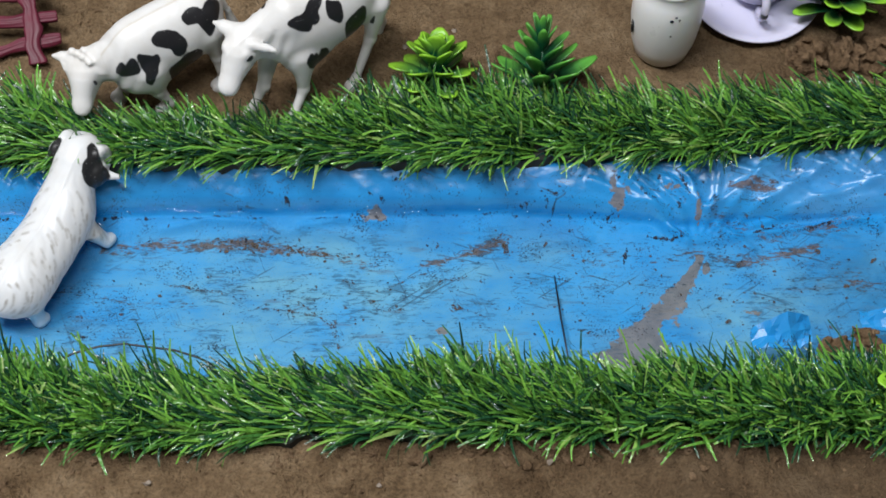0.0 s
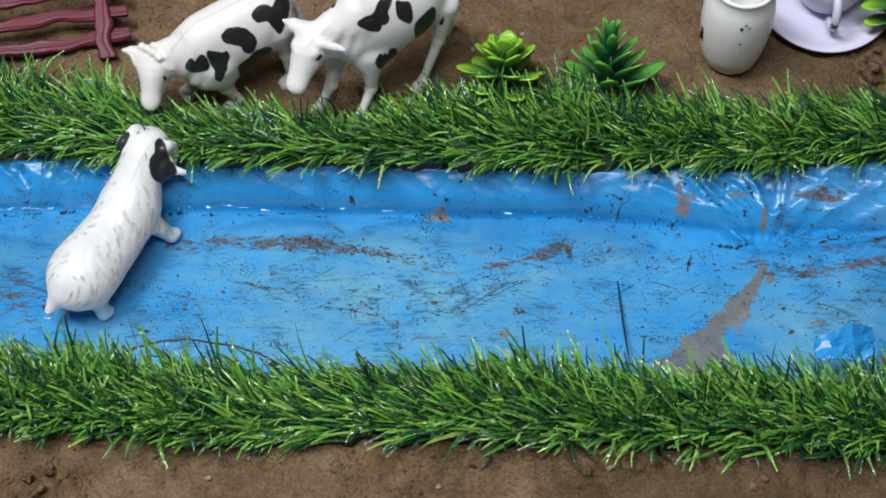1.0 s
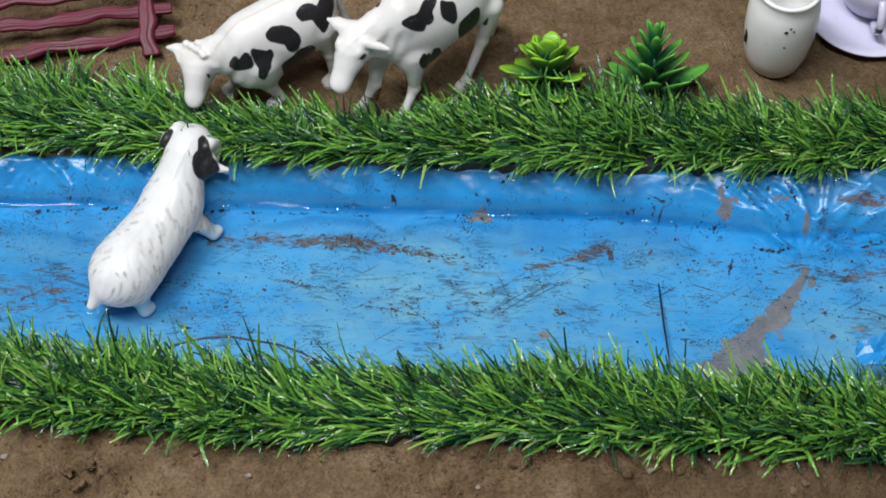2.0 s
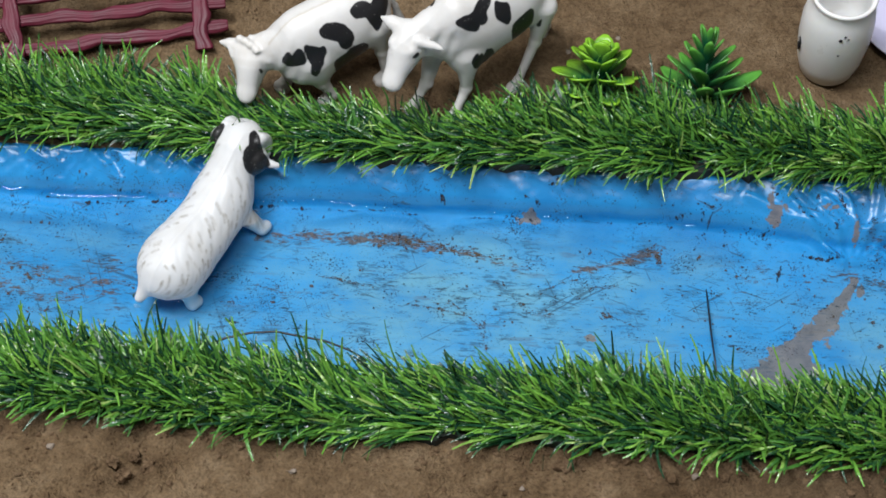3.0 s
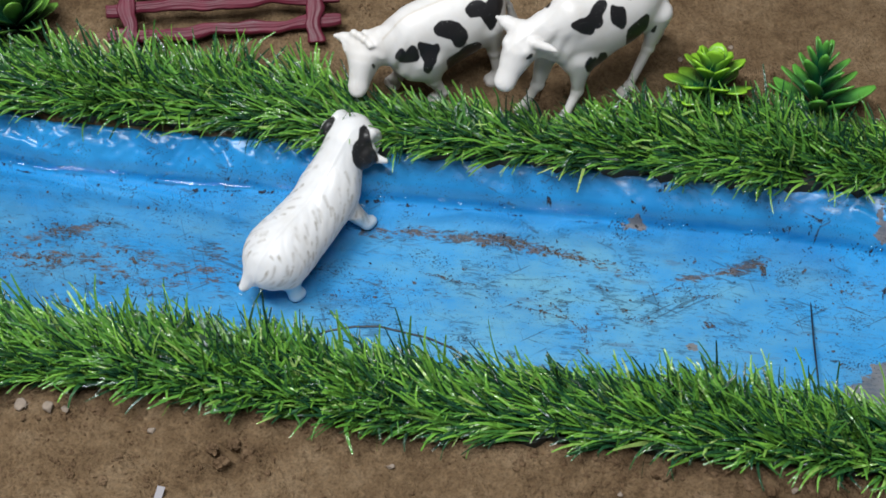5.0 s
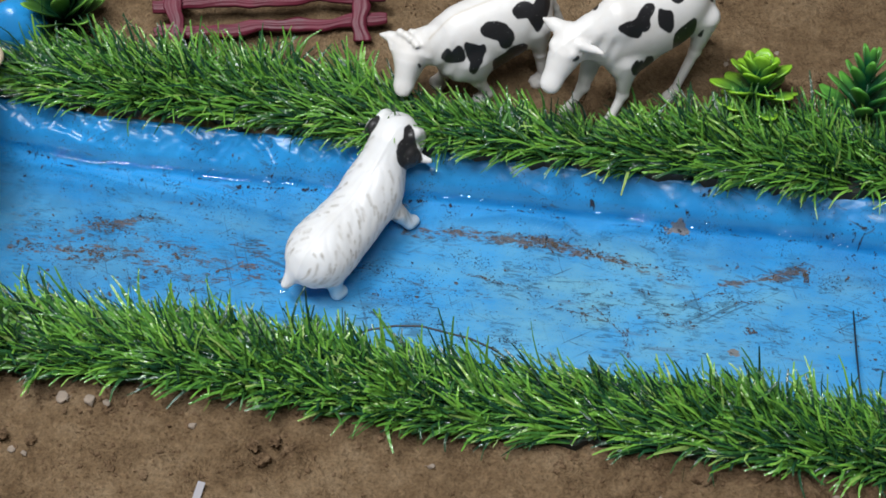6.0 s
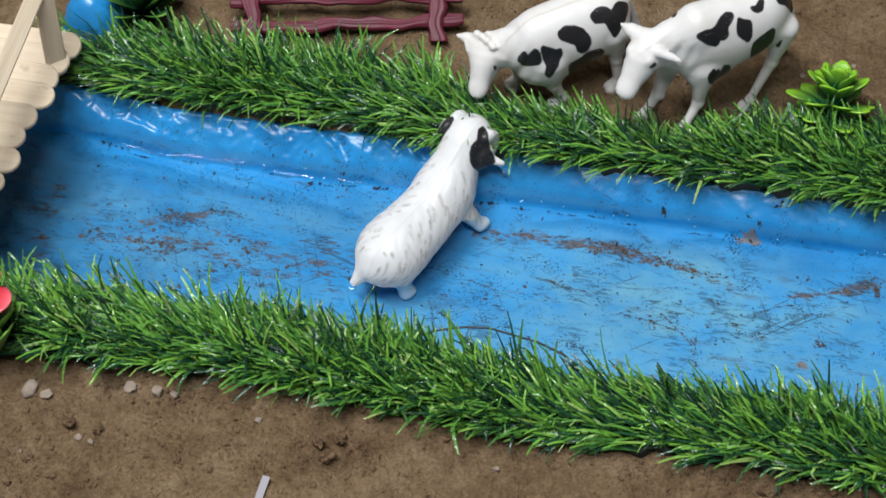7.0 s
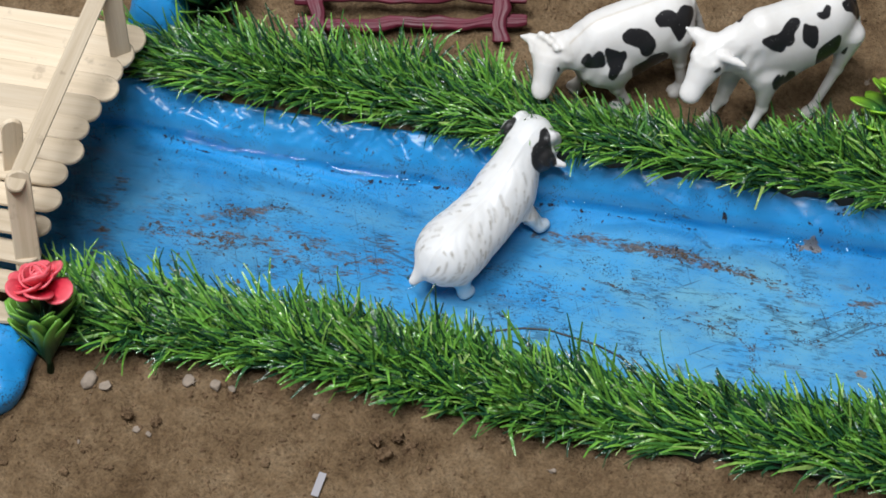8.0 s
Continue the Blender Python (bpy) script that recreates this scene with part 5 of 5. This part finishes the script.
flap(0.1170, -0.0255, 0.0000, 0.020, 0.011, 0.0075, 8, 9)
flap(0.1530, -0.0215, 0.0015, 0.018, 0.008, 0.0050, -6, 10)
for x, y, sx, sy, sz, seed in ((0.140, 0.0900, 8, 6, 7, 1), (0.152, 0.0885, 9, 6, 9, 2), (0.164, 0.0900, 9, 7, 8, 22), (0.1345, -0.0315, 6, 3.5, 3.6, 5), (0.1455, -0.0290, 6, 3.5, 4.4, 23), (-0.1330, -0.0800, 3.2, 2.4, 1.8, 6), (-0.1415, -0.0835, 3.0, 2.2, 1.8, 11), (-0.1385, -0.0765, 2.2, 2.0, 1.4, 12), (-0.1450, -0.0790, 2.4, 1.8, 1.3, 13), (-0.2250, -0.0860, 2.4, 2.0, 1.4, 14), (-0.2150, -0.0870, 2.2, 1.6, 1.2, 16), (0.0250, -0.0690, 6.0, 3.0, 2.0, 17), (0.0420, -0.0680, 5.0, 3.2, 2.2, 18), (0.0800, -0.0660, 6.0, 3.4, 2.4, 19), (-0.0030, -0.0705, 4.0, 2.6, 1.6, 20)):
    lump("soil_clod", x, y, 0.0012, (sx, sy, sz), 0.34, seed, CLOD, "crumbly lump of damp brown soil", "soil", seed * 37, step=0.42)


def stone(x, y, r, seed):
    """An angular pebble: the hull of random points, with worn edges."""
    rs = np.random.RandomState(seed)
    bm = bmesh.new()
    for _ in range(16):
        q = rs.normal(0, 1, 3)
        q = q / np.linalg.norm(q) * rs.uniform(0.85, 1.1)
        bm.verts.new((q[0] * r, q[1] * r * 0.85, q[2] * r * 0.7))
    hull = bmesh.ops.convex_hull(bm, input=bm.verts)
    bmesh.ops.delete(bm, geom=list({g for g in hull["geom_interior"] + hull["geom_unused"] if isinstance(g, bmesh.types.BMVert)}), context="VERTS")
    bmesh.ops.bevel(bm, geom=list(bm.edges), offset=r * 0.09, segments=1, affect="EDGES")
    me = bpy.data.meshes.new("stone")
    bm.to_mesh(me)
    bm.free()
    me.materials.append(STONE)
    z = soil_height(np.array([x]), np.array([y]))[0]
    return thing("stone", me, pose(x, y, z + r * 0.42, 0, 0, seed * 23), "small angular grey-brown stone on the soil" if r > 0.0024 else "tiny brown pebble on the soil", "stone", "stones on the soil")


for x, y, r, seed in ((-0.2410, -0.0765, 3.9, 3), (-0.2350, -0.0775, 2.4, 8), (-0.1995, -0.0705, 2.7, 12), (-0.2085, -0.0705, 3.0, 15), (-0.1945, -0.0705, 1.6, 21), (-0.2205, -0.0905, 1.6, 24), (-0.2160, -0.0920, 1.2, 30), (-0.1655, -0.0745, 1.7, 33), (-0.2370, -0.0985, 1.0, 36), (-0.0880, -0.0790, 1.4, 39), (0.0380, -0.0730, 1.6, 41), (-0.0160, -0.0800, 1.2, 44), (0.0120, 0.1040, 1.2, 46), (-0.0060, 0.0950, 1.3, 47)):
    stone(x, y, r * MM, seed)

chip = thing("paper_chip", box_mesh("paper_chip", 0.0082, 0.0024, 0.0004, PAPER), pose(-0.1587, -0.0985, 0.0019, 2, -3, 84), "small strip of white paper on the soil", "paper")

# a thin dark twig in the channel, a black wire over the near bank
v, f = tube([(0.0454, 0.0120, -0.0215), (0.0459, 0.003, -0.0202), (0.0464, -0.006, -0.0188), (0.0471, -0.015, -0.0174), (0.0478, -0.025, -0.0158)], [0.00022, 0.0003, 0.00034, 0.00034, 0.0003], 7)
thing("twig", mesh_of("twig", v, f, BLACKWIRE), label="thin straight dark twig lying in the channel", category="twig")
pts = [(-0.122, -0.0375, 0.004), (-0.114, -0.0345, 0.006), (-0.106, -0.0325, 0.0068), (-0.098, -0.0318, 0.0072), (-0.090, -0.0328, 0.0068), (-0.082, -0.0335, 0.006), (-0.074, -0.0358, 0.005), (-0.068, -0.0385, 0.0035)]
v, f = tube(pts, 0.00042, 6)
thing("wire", mesh_of("wire", v, f, BLACKWIRE), label="thin bent black wire among grass blades", category="wire")

# ---------------------------------------------------------------- mud and silt settled on the sheet


def surface(x, y):
    return float(liner_height(np.array([[x]]), np.array([[y]]))[0, 0])


def flakes(name, spots, material, label):
    """Thin ragged flakes, laid on the sheet. spots: rows of (x, y, length, width, turn)."""
    rs = np.random.RandomState(len(spots))
    verts, faces = [], []
    xy = np.array([(s[0], s[1]) for s in spots])
    for (x, y, length, width, turn) in spots:
        m = 9
        base = len(verts)
        c, s = math.cos(turn), math.sin(turn)
        ring = []
        for k in range(m):
            a = 2 * math.pi * k / m
            r = rs.uniform(0.45, 1.1)
            px, py = math.cos(a) * length / 2 * r, math.sin(a) * width / 2 * r
            ring.append((x + px * c - py * s, y + px * s + py * c))
        pts = np.array(ring + [(x, y)])
        z = liner_height(pts[:, :1], pts[:, 1:2])[:, 0]
        for (qx, qy), qz in zip(pts[:-1], z[:-1]):
            verts.append((qx, qy, qz + 0.00035))
        verts.append((x, y, z[-1] + 0.00055))
        for k in range(m):
            faces.append((base + k, base + (k + 1) % m, base + m))
    return thing(name, mesh_of(name, verts, faces, material), label=label, category="mud", kind="stuff")


def along(rs, points, count, spread, size, flat=2.2, turn=0.0):
    out = []
    p = np.array(points, float)
    for _ in range(count):
        k = rs.randint(len(p) - 1)
        q = p[k] + (p[k + 1] - p[k]) * rs.rand() + rs.normal(0, 1, 2) * spread
        length = size * rs.gamma(2.0, 0.5)
        out.append((q[0], q[1], length, length / rs.uniform(1.1, flat), turn + rs.normal(0, 0.6)))
    return out


rs = np.random.RandomState(77)
brown = along(rs, [(-0.070, 0.0245), (-0.045, 0.0232), (-0.022, 0.0190)], 260, (0.003, 0.0011), 0.0008, 3.5, turn=-0.1)
brown += along(rs, [(-0.125, -0.006), (0.09, 0.004)], 350, (0.02, 0.012), 0.0006)
brown += along(rs, [(-0.25, 0.0), (-0.16, 0.008)], 250, (0.012, 0.010), 0.0008)
brown += along(rs, [(0.05, 0.012), (0.17, 0.006)], 160, (0.012, 0.013), 0.0009)
# scratches and smears, each with its own width and density
for points, count, spread, size in (
    ([(-0.0902, 0.0091), (-0.0799, 0.0074), (-0.0698, 0.0055)], 70, 0.00018, 0.0010),
    ([(-0.0573, -0.0002), (-0.0464, -0.0017), (-0.0374, -0.0039)], 70, 0.00016, 0.0011),
    ([(-0.0439, 0.0027), (-0.0332, -0.0071)], 60, 0.00018, 0.0010),
    ([(-0.0314, -0.0057), (-0.0294, -0.0166)], 60, 0.0005, 0.0011),
    ([(-0.0272, 0.0111), (-0.0164, -0.001), (-0.0066, -0.0018)], 90, 0.0005, 0.0010),
    ([(-0.0140, 0.0058), (-0.0057, 0.0111), (0.0, 0.0131)], 60, 0.00022, 0.0009),
    ([(0.0032, 0.0097), (0.0157, 0.0121)], 50, 0.0003, 0.0010),
    ([(0.0086, 0.0007), (0.0224, -0.0051)], 50, 0.00016, 0.0010),
    ([(0.0099, -0.0009), (0.0126, -0.0010)], 40, 0.0006, 0.0013),
    ([(0.0132, 0.0199), (0.0238, 0.0239), (0.0275, 0.0269)], 80, 0.0006, 0.0012),
    ([(0.0286, 0.0251), (0.0295, 0.0220)], 30, 0.0005, 0.0014),
    ([(-0.2209, 0.0126), (-0.2122, 0.0104)], 80, 0.0012, 0.0014),
    ([(-0.2454, 0.0002), (-0.2361, -0.0002)], 60, 0.0007, 0.0013),
    ([(-0.2288, -0.0008), (-0.2167, -0.0003)], 60, 0.0006, 0.0012),
    ([(-0.2450, 0.0064), (-0.2301, 0.0124)], 40, 0.0012, 0.0008),
    ([(-0.2315, -0.0060), (-0.2124, -0.0013)], 60, 0.0010, 0.0010),
    ([(-0.1626, 0.0014), (-0.1505, 0.0009)], 40, 0.0005, 0.0010),
    ([(-0.1899, -0.0112), (-0.1800, -0.0108)], 40, 0.0005, 0.0009),
    ([(-0.1217, -0.0039), (-0.1157, -0.0041)], 30, 0.0006, 0.0012),
):
    (ax, ay), (bx, by) = points[0], points[-1]
    brown += along(rs, points, int(count * 1.5), spread * 1.3, size * 0.52, 4.0, math.atan2(by - ay, bx - ax))
brown = [b for b in brown if near_edge(b[0]) + 0.008 < b[1] < far_edge(b[0]) - 0.006]
flakes("settled_mud", brown, MUD, "brown mud crumbs settled on blue plastic")
dark = along(rs, [(-0.26, 0.0), (0.17, 0.004)], 500, (0.02, 0.013), 0.0005)
for x0 in (-0.015, 0.033, 0.04, 0.052, 0.06, 0.068, 0.083, 0.09, 0.102, -0.16, -0.19, -0.22):
    y0 = far_edge(x0) - rs.uniform(0.004, 0.014)
    dark += along(rs, [(x0, y0), (x0 + rs.uniform(-0.004, 0.004), y0 - rs.uniform(0.001, 0.006))], 9, (0.0006, 0.0004), 0.0006, turn=rs.uniform(-0.5, 0.5))
# dark squiggles of dirt caught in the far bank's creases
for points, count, size in (
    ([(-0.0115, 0.0425), (-0.0105, 0.0402), (-0.0085, 0.0405), (-0.0080, 0.0425)], 34, 0.0009),
    ([(-0.0196, 0.0368), (-0.0178, 0.0362)], 14, 0.0010), ([(-0.0158, 0.0364), (-0.0138, 0.0346)], 14, 0.0008), ([(-0.0485, 0.0357), (-0.0468, 0.0352)], 14, 0.0010),
    ([(0.0435, 0.0372), (0.0460, 0.0362), (0.0490, 0.0368)], 26, 0.0008), ([(0.0460, 0.0345), (0.0440, 0.0305), (0.0408, 0.0262)], 26, 0.0009),
    ([(0.0595, 0.0305), (0.0625, 0.0285), (0.0660, 0.0325)], 26, 0.0010), ([(0.0740, 0.0452), (0.0752, 0.0415)], 24, 0.0011),
    ([(0.0742, 0.0405), (0.0765, 0.0358), (0.0835, 0.0322)], 40, 0.0008), ([(0.0775, 0.0250), (0.0860, 0.0238), (0.0925, 0.0240)], 60, 0.0013),
    ([(0.0700, 0.0165), (0.0712, 0.0212)], 26, 0.0012), ([(0.1150, 0.0252), (0.1225, 0.0275)], 34, 0.0012), ([(0.1310, 0.0262), (0.1430, 0.0288)], 44, 0.0012),
    ([(0.0200, 0.0338), (0.0320, 0.0342), (0.0440, 0.0352)], 46, 0.0008), ([(0.0010, 0.0335), (0.0120, 0.0332)], 26, 0.0008), ([(0.0860, 0.0470), (0.0905, 0.0400), (0.0925, 0.0350)], 46, 0.0011),
):
    (ax, ay), (bx, by) = points[0], points[-1]
    dark += along(rs, points, int(count * 1.3), 0.00024, size * 0.52, 3.0, math.atan2(by - ay, bx - ax))
# dark flakes along the water line: dirt, and the fold's shadow line drawn in
for x0 in np.arange(-0.25, -0.02, 0.0125):
    if rs.rand() < 0.75:
        x1 = x0 + rs.uniform(0.004, 0.012)
        down = rs.uniform(0.0108, 0.0125)
        dark += along(rs, [(x0, far_edge(x0) - down), (x1, far_edge(x1) - down)], 22, (0.0002, 0.00012), 0.0007, 4.0)
        dark += along(rs, [(x0, far_edge(x0) - down - 0.007), (x1, far_edge(x1) - down - 0.0078)], 6, (0.0006, 0.0004), 0.0005, 4.0, -0.3)
dark = [b for b in dark if near_edge(b[0]) + 0.006 < b[1] < far_edge(b[0]) - 0.001]
flakes("dark_specks", dark, DIRT, "dark dirt specks and drawn crease shadow on blue plastic")

# ---------------------------------------------------------------- loose crumbs on the soil


def crumbs(count, seed):
    rs = np.random.RandomState(seed)
    t = (1 + 5**0.5) / 2
    ico = np.array([(-1, t, 0), (1, t, 0), (-1, -t, 0), (1, -t, 0), (0, -1, t), (0, 1, t), (0, -1, -t), (0, 1, -t), (t, 0, -1), (t, 0, 1), (-t, 0, -1), (-t, 0, 1)]) / 1.9
    tri = [(0, 11, 5), (0, 5, 1), (0, 1, 7), (0, 7, 10), (0, 10, 11), (1, 5, 9), (5, 11, 4), (11, 10, 2), (10, 7, 6), (7, 1, 8), (3, 9, 4), (3, 4, 2), (3, 2, 6), (3, 6, 8), (3, 8, 9), (4, 9, 5), (2, 4, 11), (6, 2, 10), (8, 6, 7), (9, 8, 1)]
    verts, faces = [], []
    x = rs.uniform(-0.29, 0.2, count)
    y = np.where(rs.rand(count) < 0.5, rs.uniform(-0.115, -0.060, count), rs.uniform(0.062, 0.150, count))
    edge = rs.rand(count) < 0.3
    y = np.where(edge, np.where(y < 0, -0.0665 - np.abs(rs.normal(0, 0.004, count)), y), y)
    keep = N2(x * 60, y * 60) + 0.5 * N1(x * 20, y * 20) + rs.uniform(-0.35, 0.35, count) > 0
    x, y = x[keep], y[keep]
    z = soil_height(x, y)
    for px, py, pz in zip(x, y, z):
        r = 0.00026 * (0.6 + rs.gamma(1.3, 0.85))
        b = len(verts)
        q = ico * rs.uniform(0.6, 1.25, (12, 1)) * r * np.array([1, rs.uniform(0.7, 1.2), 0.75])
        verts += (q + (px, py, pz + r * 0.25)).tolist()
        faces += [(b + i, b + j, b + k) for i, j, k in tri]
    return thing("soil_crumbs", mesh_of("soil_crumbs", verts, faces, CLOD, False), label="loose crumbs of dry soil", category="soil", kind="stuff")


crumbs(14000, 51)
